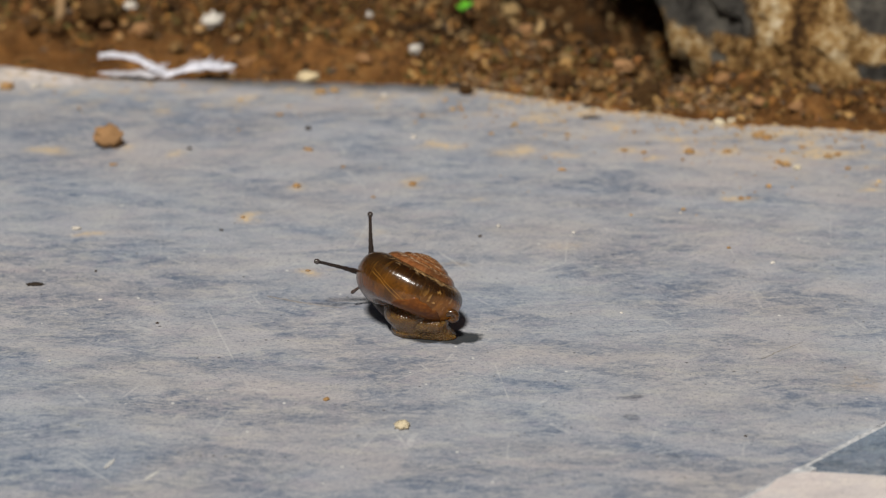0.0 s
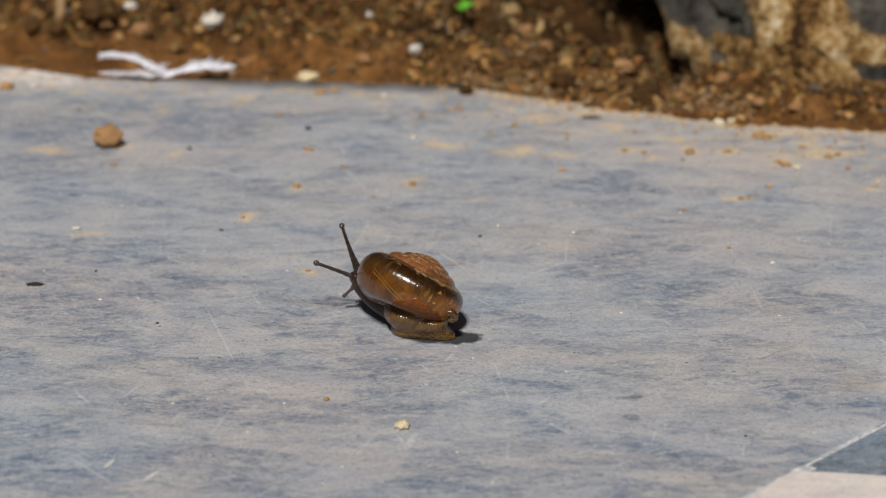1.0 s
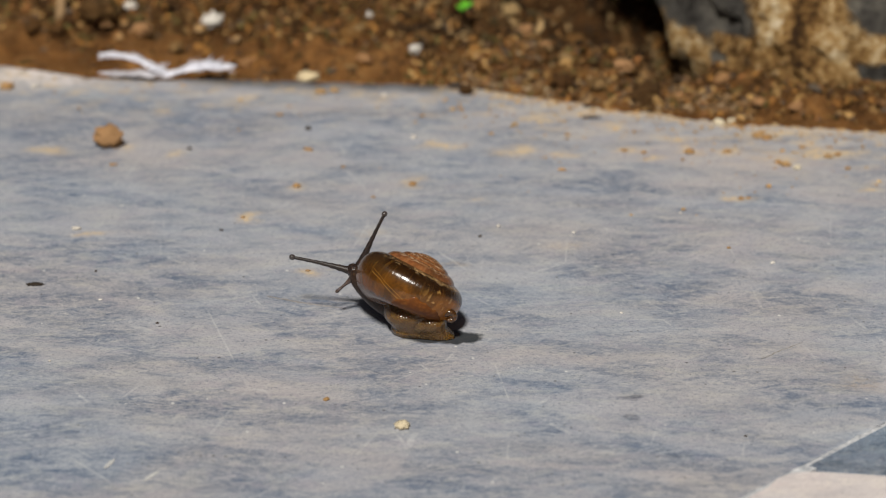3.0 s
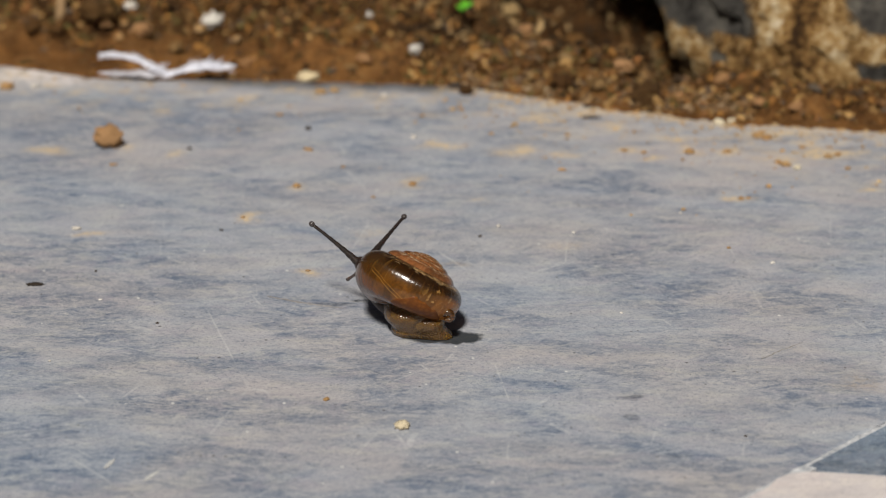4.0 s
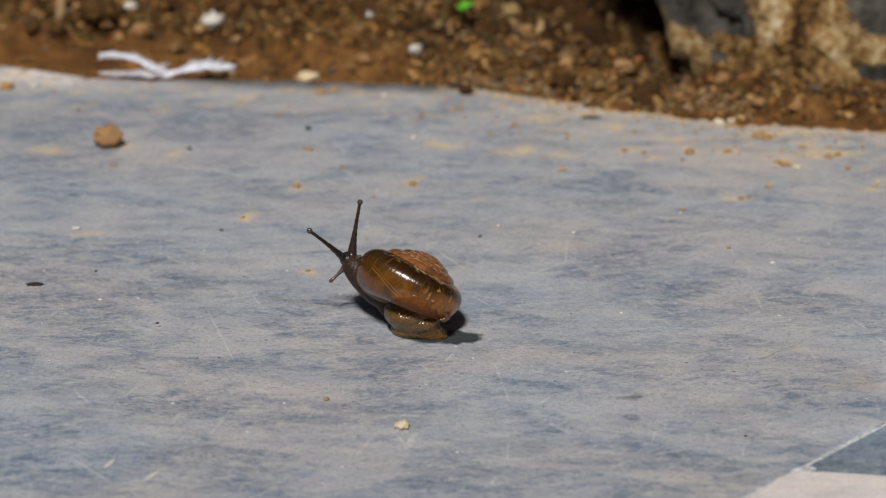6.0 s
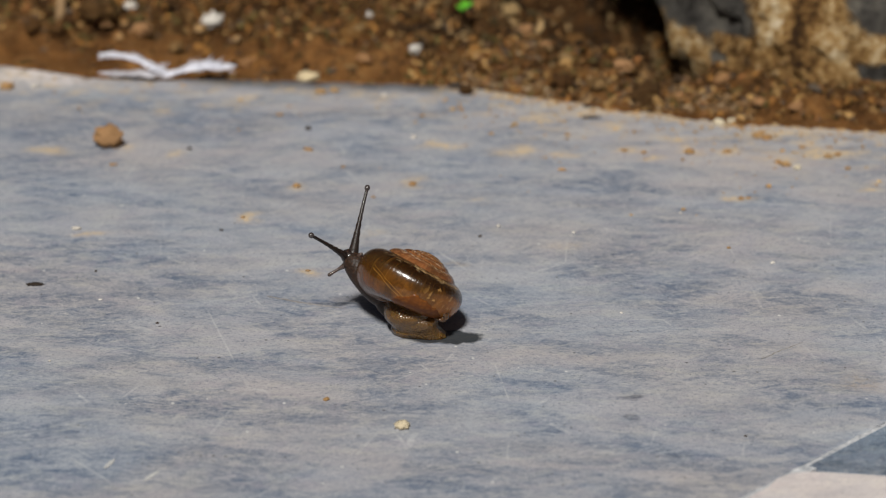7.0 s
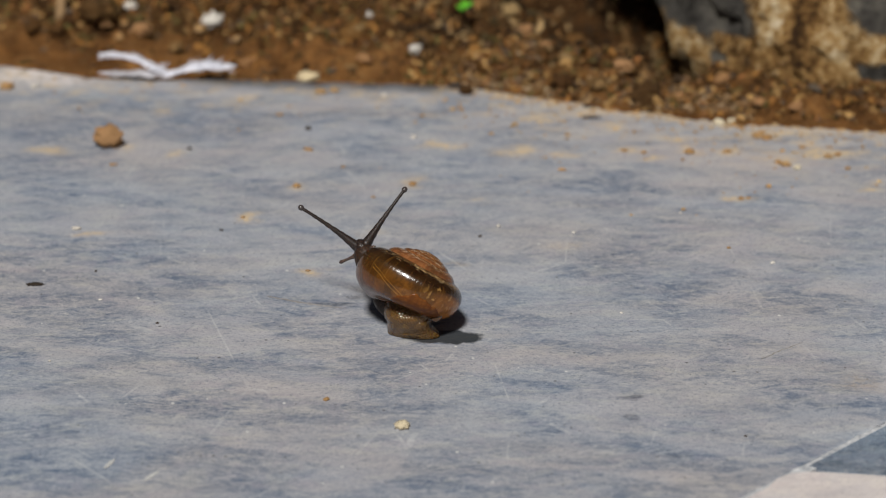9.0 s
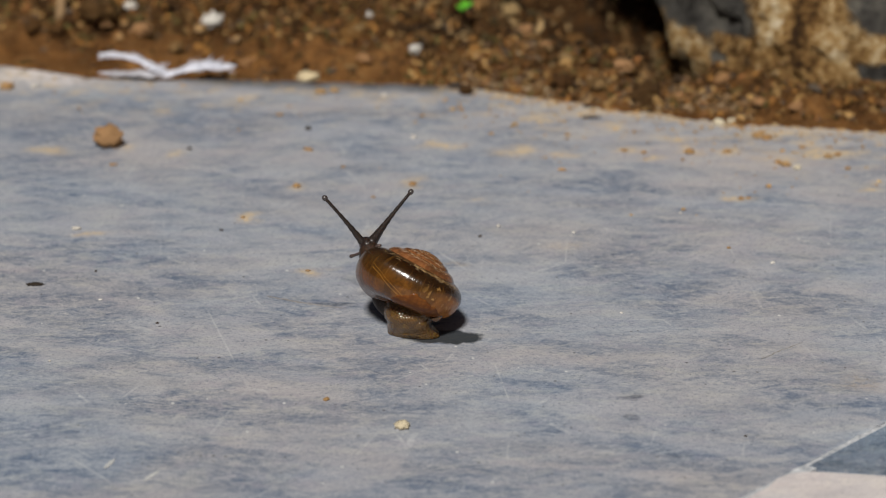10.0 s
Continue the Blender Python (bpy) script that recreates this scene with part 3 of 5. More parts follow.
        bmesh.ops.bevel(bm, geom=[e for e in bm.edges if all(v.co.z > -0.001 for v in e.verts)], offset=0.0004, segments=2, affect="EDGES")
        part("paving_stone", bm, material, pavement, label)
    bm = bmesh.new()
    for p, q in ((near, far),):
        way = (q - p).normalized()
        side = Vector((-way.y, way.x, 0)) * 0.0016
        cut = way * 0.004
        top = [bm.verts.new(c + Vector((0, 0, -0.00012))) for c in (p + cut - side, q - cut - side, q - cut + side, p + cut + side)]
        low = [bm.verts.new(v.co + Vector((0, 0, -0.006))) for v in top]
        bm.faces.new(top)
        bm.faces.new(low[::-1])
        for i in range(4):
            bm.faces.new((top[i], low[i], low[(i + 1) % 4], top[(i + 1) % 4]))
    bmesh.ops.recalc_face_normals(bm, faces=bm.faces)
    part("mortar", bm, MORTAR, pavement, "pale mortar in the joints")


build_pavement()


# ---- ground ----
def earth_height(x, y):
    """The lie of the soil behind the slab, in metres."""
    be = back_edge(x)
    d = y - be
    if d < -0.012:
        return -0.03
    right = min(1.0, max(0.0, (x + 0.005) / 0.05))
    base = -0.0016 + 0.0022 * right * (1 if x < 0.05 else max(0.2, 1 - (x - 0.05) / 0.02))
    hill = max(0.0, d) * (0.11 + 0.09 * right) * (1.0 if x < 0.046 else max(0.05, 1 - (x - 0.046) / 0.010))
    hill = min(hill, 0.022)
    p = Vector((x, y, 0))
    calm = 0.25 + 0.75 * min(1.0, max(0.0, d - 0.012) / 0.02) if x < -0.01 else 1.0
    n = 0.0052 * noise.noise(p * 70) + 0.0058 * noise.noise(p * 190 + Vector((3, 1, 0))) * calm
    n += (0.0022 * (0.5 - abs(noise.noise(p * 330))) + 0.0017 * noise.noise(p * 560) + 0.0009 * noise.noise(p * 1200)) * calm
    if d < 0.006:
        n *= max(0.15, (d + 0.012) / 0.018)
    if x > 0.05:
        n *= 0.7
    # hollow beside the boulder
    hx, hy = (x - 0.043 + (y - 0.125) * 0.30) / 0.0145, (y - 0.152) / 0.033
    hollow = 0.050 * math.exp(-(hx * hx + hy * hy))
    z = base + hill + n - hollow
    if d < 0:
        # earth spilled in a ragged hem over the slab's rim
        hem = right * max(0.0003, 0.0026 + 0.0042 * noise.noise(Vector((x * 120, 2, 0))) + 0.0022 * noise.noise(Vector((x * 420, 7, 0))))
        if -d < hem:
            z = 0.0013 * (1 + d / hem) + 0.0004 * noise.noise(p * 500) + 0.0002
        else:
            z = -0.0004 - (0.0116 * min(1.0, (-d - hem) / 0.005))
    return z


def build_ground():
    far = [0.2, 0.3, 0.5, 0.62, 0.95, 2, 5, 12, 40, 150, 600]
    xs = [-v for v in reversed(far)] + list(np.linspace(-0.135, 0.135, 361)) + far
    ys = [-v for v in reversed(far)] + [-0.1, 0.0, 0.04] + list(np.linspace(0.055, 0.20, 195)) + [v for v in far if v > 0.25]
    verts = []
    for y in ys:
        for x in xs:
            inside = abs(x) < 0.2 and 0.05 < y < 0.25
            z = earth_height(x, y) if inside else 0.002
            if not inside and abs(x) < 0.55 and -0.85 < y < back_edge(x) + 0.01:
                z = -0.03
            verts.append((x, y, z))
    n = len(xs)
    faces = [(j * n + i, j * n + i + 1, (j + 1) * n + i + 1, (j + 1) * n + i) for j in range(len(ys) - 1) for i in range(n - 1)]
    me = bpy.data.meshes.new("ground")
    me.from_pydata(verts, [], faces)
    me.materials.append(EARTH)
    for f in me.polygons:
        f.use_smooth = True
    # where the soil is dark humus with painted gap shade, away from the dry band
    humus_shade = me.attributes.new("humus_shade", "FLOAT", "POINT")
    for i, (x, y, z) in enumerate(verts):
        if abs(x) < 0.2 and 0.05 < y < 0.25:
            d = y - back_edge(x)
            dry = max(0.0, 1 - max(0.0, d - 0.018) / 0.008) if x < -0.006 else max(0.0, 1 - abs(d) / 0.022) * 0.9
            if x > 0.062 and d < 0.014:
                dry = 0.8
            humus_shade.data[i].value = min(1.0, max(0.0, 1 - dry + 0.35 * noise.noise(Vector((x * 130, y * 130, 6)))))
    tagged(new("ground", me), "rough brown earth beside the paving", "ground", kind="structure")


build_ground()


def grit_mesh(name, label, material, count, seed, place):
    """Loose crumbs joined into one mesh; place gives x, y, z and size, or nothing."""
    rng = random.Random(seed)
    forms = []
    for k in range(8):
        bm = lump((1, 1, 0.8), 20 + k + seed, 1, 0.55, 0.9, 1.6)
        forms.append(([v.co.copy() for v in bm.verts], [[v.index for v in f.verts] for f in bm.faces]))
        bm.free()
    verts, faces = [], []
    for k in range(count):
        spot = place(rng)
        if spot is None:
            continue
        x, y, z, size, tip = spot
        m = pose(x, y, z, rng.uniform(-tip, tip), rng.uniform(-tip, tip), rng.uniform(0, 360)) @ Matrix.Diagonal((size * rng.uniform(0.8, 2.1), size * rng.uniform(0.6, 1.1), size * rng.uniform(0.4, 1.0), 1))
        pts, fs = forms[k % 8]
        start = len(verts)
        verts.extend((m @ p)[:] for p in pts)
        faces.extend([start + i for i in f] for f in fs)
    me = bpy.data.meshes.new(name)
    me.from_pydata(verts, [], faces)
    me.materials.append(material)
    tagged(new(name, me), label, "soil", kind="stuff")


def on_earth(rng):
    x = rng.uniform(-0.125, 0.125)
    d = rng.uniform(0.0, 0.115)
    if 0.0 < x < 0.066 and rng.random() < 0.3:
        d = rng.uniform(-0.001, 0.022)
    if x < -0.008 and d < 0.021 and rng.random() < 0.88:
        return None
    if x > 0.066 and d < 0.013 and rng.random() < 0.75:
        return None
    if -0.004 < x < 0.05 and d > 0.017 and rng.random() < 0.6:
        return None
    y = back_edge(x) + d
    size = rng.choice((0.0004, 0.0005, 0.0006, 0.0008, 0.0010, 0.0013, 0.0018)) * rng.uniform(0.8, 1.4)
    return x, y, earth_height(x, y) - size * 0.2, size, 50


def on_slab(rng):
    x = rng.uniform(-0.09, 0.11)
    d = abs(rng.gauss(0, 0.004 if rng.random() < 0.6 else 0.02)) - 0.001
    if x < 0.0 and rng.random() < 0.85:
        return None
    size = rng.uniform(0.00025, 0.0006) if rng.random() < 0.9 else rng.uniform(0.0006, 0.0011)
    return x, back_edge(x) - d, 0.0, size, 0


grit_mesh("soil_grit", "loose brown crumbs and grit on the earth", GRIT, 56000, 5, on_earth)


def on_mould(rng):
    x, d = rng.uniform(-0.006, 0.055), rng.uniform(0.016, 0.115)
    y = back_edge(x) + d
    size = rng.choice((0.0005, 0.0007, 0.0010, 0.0014, 0.0020, 0.0028))
    return x, y, earth_height(x, y) - size * 0.2, size, 70


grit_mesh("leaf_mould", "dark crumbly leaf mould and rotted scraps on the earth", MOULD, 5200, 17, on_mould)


def on_rim(rng):
    x = rng.uniform(0.004, 0.066)
    d = abs(rng.gauss(0, 0.008)) - 0.001
    y = back_edge(x) + d
    size = rng.choice((0.0004, 0.0005, 0.0007, 0.0010, 0.0014))
    return x, y, max(0.0, earth_height(x, y)) - size * 0.2, size, 40


grit_mesh("dry_crumbs", "dry tan crumbs of earth heaped along the slab's rim", RIM, 1900, 13, on_rim)
grit_mesh("spilled_crumbs", "fine tan crumbs of earth spilled on the slab", SPILL, 1500, 9, on_slab)


# ---- boulder ----
# bare grey rock, pale lime and brown earth on the face: x, height, half width, half height (mm), weight
BARE = [(58, 13, 9, 6, 1.4), (66, 9, 4, 3, 0.5), (98, 17, 8, 6, 1.5), (95, 4, 5, 1.5, 0.8), (62, 2, 1.6, 1.2, 0.9), (69, 2.5, 2, 1.5, 0.6)]
CHALKY = [(73.5, 13, 2.6, 4.5, 1.0), (88, 9, 6, 3.6, 0.5), (58, 4.5, 5, 1.2, 0.8), (84, 13, 2.5, 3, 0.2), (92, 2.5, 3, 1, 0.7), (55, 3, 1.2, 3, 0.5)]
BROWN = [(79.3, 11, 2.6, 6, 1.0), (74, 5.5, 6, 2, 0.7), (82, 3.5, 5, 2.5, 0.8), (66, 4, 4, 1.6, 0.4)]


def build_boulder():
    bm = bmesh.new()
    bmesh.ops.create_icosphere(bm, subdivisions=6, radius=1.0)
    for v in bm.verts:
        p = v.co.copy()
        # squarish block
        k = (abs(p.x) ** 5 + abs(p.y) ** 5 + abs(p.z) ** 5) ** (-1 / 5)
        q = p * (0.45 + 0.55 * k)
        q *= 1 + 0.06 * noise.noise(p * 1.7 + Vector((5, 2, 1))) + 0.05 * noise.noise(p * 4.2) + 0.035 * noise.noise(p * 9) + 0.034 * noise.noise(p * 21) + 0.030 * noise.noise(p * 44) + 0.016 * noise.noise(p * 95)
        w = Vector((q.x * 0.060, q.y * 0.038, q.z * 0.052))
        # the block leans out over the hollow, and its face slopes back
        # the extra lean up high is an unseen ledge, added to shade the hollow
        w.x -= (w.z + 0.031) * 0.34 + min(0.012, max(0.0, w.z + 0.016) * 0.9)
        w.y += (w.z + 0.031) * 0.62
        v.co = w
    smooth(bm)
    ob = new("boulder", mesh_of(bm, "boulder", BOULDER))
    place = pose(0.1100, 0.124, 0.031, 0, 0, -20)
    ob.matrix_world = place
    for layer in ("crust", "stain"):
        ob.data.attributes.new(layer, "FLOAT", "POINT")
    crust, stain = ob.data.attributes["crust"], ob.data.attributes["stain"]
    for i, v in enumerate(ob.data.vertices):
        w = place @ v.co
        x = w.x + 0.0022 * noise.noise(v.co * 210)
        z = w.z + 0.0020 * noise.noise(v.co * 230 + Vector((4, 1, 0)))
        crust.data[i].value = 0.80 + 0.3 * noise.noise(v.co * 60) - blobs(x, z, BARE, 1.0)
        stain.data[i].value = 0.5 + 0.5 * blobs(x, z, CHALKY, 1.0) - 0.5 * blobs(x, z, BROWN, 1.0)
    tagged(ob, "grey boulder crusted with pale tan earth and lime", "rock")


build_boulder()


# ---- crumbs and pebbles ----
SHAPES = {}


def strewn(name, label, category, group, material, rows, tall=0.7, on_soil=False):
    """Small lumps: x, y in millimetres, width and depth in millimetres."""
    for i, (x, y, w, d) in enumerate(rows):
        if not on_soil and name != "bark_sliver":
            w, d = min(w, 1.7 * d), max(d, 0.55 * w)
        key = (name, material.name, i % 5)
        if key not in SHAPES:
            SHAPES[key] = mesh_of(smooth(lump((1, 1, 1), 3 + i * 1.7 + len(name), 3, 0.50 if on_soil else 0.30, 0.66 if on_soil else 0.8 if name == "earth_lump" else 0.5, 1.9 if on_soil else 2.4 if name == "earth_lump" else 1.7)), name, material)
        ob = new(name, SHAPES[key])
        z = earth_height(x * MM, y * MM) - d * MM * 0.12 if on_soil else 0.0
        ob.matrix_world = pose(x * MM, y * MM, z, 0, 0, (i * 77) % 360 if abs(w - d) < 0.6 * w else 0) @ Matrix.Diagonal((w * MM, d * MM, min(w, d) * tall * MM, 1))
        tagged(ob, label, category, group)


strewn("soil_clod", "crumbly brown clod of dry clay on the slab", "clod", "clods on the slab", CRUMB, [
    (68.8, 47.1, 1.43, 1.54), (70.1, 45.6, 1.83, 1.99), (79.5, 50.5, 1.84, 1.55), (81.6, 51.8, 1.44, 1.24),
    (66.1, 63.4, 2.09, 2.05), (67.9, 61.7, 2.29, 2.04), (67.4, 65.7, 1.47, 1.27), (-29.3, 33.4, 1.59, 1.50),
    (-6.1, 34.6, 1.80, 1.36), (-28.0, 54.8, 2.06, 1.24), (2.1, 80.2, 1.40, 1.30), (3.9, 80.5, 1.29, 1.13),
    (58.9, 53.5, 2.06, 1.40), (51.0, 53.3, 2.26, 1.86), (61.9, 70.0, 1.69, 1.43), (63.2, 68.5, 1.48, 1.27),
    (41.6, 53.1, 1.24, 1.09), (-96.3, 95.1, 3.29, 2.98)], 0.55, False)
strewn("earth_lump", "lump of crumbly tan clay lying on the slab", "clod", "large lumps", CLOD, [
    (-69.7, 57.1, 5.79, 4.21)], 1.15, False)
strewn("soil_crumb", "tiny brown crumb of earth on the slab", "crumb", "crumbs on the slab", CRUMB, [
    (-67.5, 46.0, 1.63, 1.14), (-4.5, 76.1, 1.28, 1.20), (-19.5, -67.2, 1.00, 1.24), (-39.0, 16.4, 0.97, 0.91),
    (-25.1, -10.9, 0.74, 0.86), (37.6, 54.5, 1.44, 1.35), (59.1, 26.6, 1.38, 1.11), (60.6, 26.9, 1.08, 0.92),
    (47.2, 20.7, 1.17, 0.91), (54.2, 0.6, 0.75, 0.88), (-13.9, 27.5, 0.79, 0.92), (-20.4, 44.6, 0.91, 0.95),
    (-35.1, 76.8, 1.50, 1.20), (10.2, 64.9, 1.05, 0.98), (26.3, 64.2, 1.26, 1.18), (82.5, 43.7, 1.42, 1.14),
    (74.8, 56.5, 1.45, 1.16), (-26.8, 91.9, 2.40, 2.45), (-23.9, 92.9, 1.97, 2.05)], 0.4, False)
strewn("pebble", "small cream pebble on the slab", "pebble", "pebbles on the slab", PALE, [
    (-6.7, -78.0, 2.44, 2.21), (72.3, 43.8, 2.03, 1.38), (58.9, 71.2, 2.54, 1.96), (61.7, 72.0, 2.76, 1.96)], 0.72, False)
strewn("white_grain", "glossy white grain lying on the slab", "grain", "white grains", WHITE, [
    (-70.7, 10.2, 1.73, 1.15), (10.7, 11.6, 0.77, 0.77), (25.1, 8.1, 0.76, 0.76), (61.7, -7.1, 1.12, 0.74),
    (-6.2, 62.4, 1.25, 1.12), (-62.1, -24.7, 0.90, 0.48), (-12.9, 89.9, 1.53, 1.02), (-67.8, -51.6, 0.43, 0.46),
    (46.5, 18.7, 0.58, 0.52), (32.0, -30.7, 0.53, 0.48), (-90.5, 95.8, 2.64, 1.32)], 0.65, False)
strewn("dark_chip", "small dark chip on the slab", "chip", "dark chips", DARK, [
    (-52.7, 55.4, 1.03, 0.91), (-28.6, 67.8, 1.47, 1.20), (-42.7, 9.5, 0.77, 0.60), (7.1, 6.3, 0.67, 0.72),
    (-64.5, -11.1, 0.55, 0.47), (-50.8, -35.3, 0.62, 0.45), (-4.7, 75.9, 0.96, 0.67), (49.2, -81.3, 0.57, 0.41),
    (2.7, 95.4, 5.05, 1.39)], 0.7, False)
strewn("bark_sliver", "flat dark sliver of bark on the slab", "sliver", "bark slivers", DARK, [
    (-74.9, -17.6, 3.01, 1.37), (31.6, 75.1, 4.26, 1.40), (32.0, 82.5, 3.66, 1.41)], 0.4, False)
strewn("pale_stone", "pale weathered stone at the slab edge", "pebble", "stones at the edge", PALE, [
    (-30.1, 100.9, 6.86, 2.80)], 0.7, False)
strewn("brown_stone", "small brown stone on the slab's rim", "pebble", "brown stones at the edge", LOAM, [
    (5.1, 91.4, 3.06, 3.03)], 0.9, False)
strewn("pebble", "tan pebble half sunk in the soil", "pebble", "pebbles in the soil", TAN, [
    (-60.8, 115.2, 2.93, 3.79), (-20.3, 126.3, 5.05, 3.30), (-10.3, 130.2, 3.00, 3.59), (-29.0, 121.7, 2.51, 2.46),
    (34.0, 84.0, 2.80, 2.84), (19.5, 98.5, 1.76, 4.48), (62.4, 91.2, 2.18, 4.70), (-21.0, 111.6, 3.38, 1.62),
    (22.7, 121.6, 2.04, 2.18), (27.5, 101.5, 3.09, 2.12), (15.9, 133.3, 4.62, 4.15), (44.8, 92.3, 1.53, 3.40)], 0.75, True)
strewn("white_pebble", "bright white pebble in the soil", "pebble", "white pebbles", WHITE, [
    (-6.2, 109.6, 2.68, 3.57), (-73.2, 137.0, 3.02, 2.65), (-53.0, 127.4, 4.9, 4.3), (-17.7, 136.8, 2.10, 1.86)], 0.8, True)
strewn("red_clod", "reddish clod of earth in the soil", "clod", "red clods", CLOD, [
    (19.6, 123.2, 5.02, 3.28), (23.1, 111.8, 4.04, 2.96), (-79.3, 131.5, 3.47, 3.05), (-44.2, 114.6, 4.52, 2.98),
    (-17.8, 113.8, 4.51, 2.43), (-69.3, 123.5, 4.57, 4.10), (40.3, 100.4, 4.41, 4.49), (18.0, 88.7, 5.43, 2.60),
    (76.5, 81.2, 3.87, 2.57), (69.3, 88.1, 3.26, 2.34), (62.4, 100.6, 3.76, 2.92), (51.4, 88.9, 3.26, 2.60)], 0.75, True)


def scatter_clods():
    rng = random.Random(11)
    rows = []
    while len(rows) < 120:
        x = rng.uniform(-115, 46)
        d = rng.uniform(4, 66)
        if x > 33 and d > 22:
            continue
        if x < -8 and d < 20 + 6 * noise.noise(Vector((x * 0.06, 3, 3))):
            continue
        s = rng.choice((1.6, 2.0, 2.4, 2.8, 3.6, 4.6, 5.6)) * rng.uniform(0.8, 1.2)
        rows.append((x, back_edge(x * MM) * 1000 + d, s * rng.uniform(0.9, 1.4), s))
    strewn("earth_clod", "rounded brown clod of damp earth in the soil", "clod", "clods on the soil", LOAM, rows, 0.8, True)
    rows = []
    while len(rows) < 22:
        x, d = rng.uniform(-110, 60), rng.uniform(2, 60)
        if x < -12 and d < 18:
            continue
        s = rng.uniform(1.2, 2.6)
        rows.append((x, back_edge(x * MM) * 1000 + d, s * 1.3, s))
    strewn("gravel_stone", "small pale tan gravel stone in the soil", "pebble", "gravel in the soil", CRUMB, rows, 0.7, True)


scatter_clods()


# ---- streaks and marks on the slab ----
def build_streak(name, label, category, a, b, width, material, bow=0.0):
    a, b = Vector((*a, 0)) * MM, Vector((*b, 0)) * MM
    way = b - a
    side = Vector((-way.y, way.x, 0)).normalized()
    bm = bmesh.new()
    rows = []
    for k in range(25):
        t = k / 24
        mid = a + way * t + side * (bow * MM * math.sin(math.pi * t) + 0.00025 * noise.noise(Vector((t * 9, a.x * 900, 0))))
        w = width * MM * (0.15 + math.sin(math.pi * min(1, t + 0.05)) ** 0.6 if t < 0.95 else 0.2) * (0.8 + 0.5 * noise.noise(Vector((t * 14, 5, a.y * 500))))
        rows.append([bm.verts.new(mid + side * w * s + Vector((0, 0, h))) for s, h in ((-0.5, 0.00007), (-0.2, 0.00012), (0.2, 0.00012), (0.5, 0.00007))])
    for p, q in zip(rows, rows[1:]):
        for i in range(3):
            bm.faces.new((p[i], p[i + 1], q[i + 1], q[i]))
    smooth(bm)
    tagged(new(name, mesh_of(bm, name, material)), label, category)


MUD = plain_material("dried_mud", (0.20, 0.185, 0.17), (0.27, 0.26, 0.25), 1500, 0.7)
CHALK = plain_material("chalky_scrape", (0.48, 0.47, 0.45), (0.33, 0.33, 0.33), 2200, 0.9)
build_streak("scratch", "thin dark scratch in the slab", "scratch", (55.0, -50.8), (62.9, -43.8), 0.35, MUD, 0.2)
SMEAR = plain_material("dried_slime", (0.17, 0.155, 0.15), (0.27, 0.26, 0.26), 1100, 0.7)
build_streak("smear", "thin dark smear of dried slime on the slab", "smear", (-32.0, -22.8), (-19.0, -28.0), 0.55, SMEAR, -0.5)
build_streak("smear", "thin dark smear of dried slime on the slab", "smear", (-27.0, -25.6), (-17.5, -28.6), 0.40, SMEAR, -0.3)
build_streak("scrape", "pale chalky scrape on the slab", "scrape", (-53.6, -93.1), (-52.4, -89.7), 0.8, CHALK, 0.1)
build_streak("scrape", "pale chalky scrape on the slab", "scrape", (-46.9, -97.6), (-44.9, -93.7), 0.9, CHALK, 0.1)


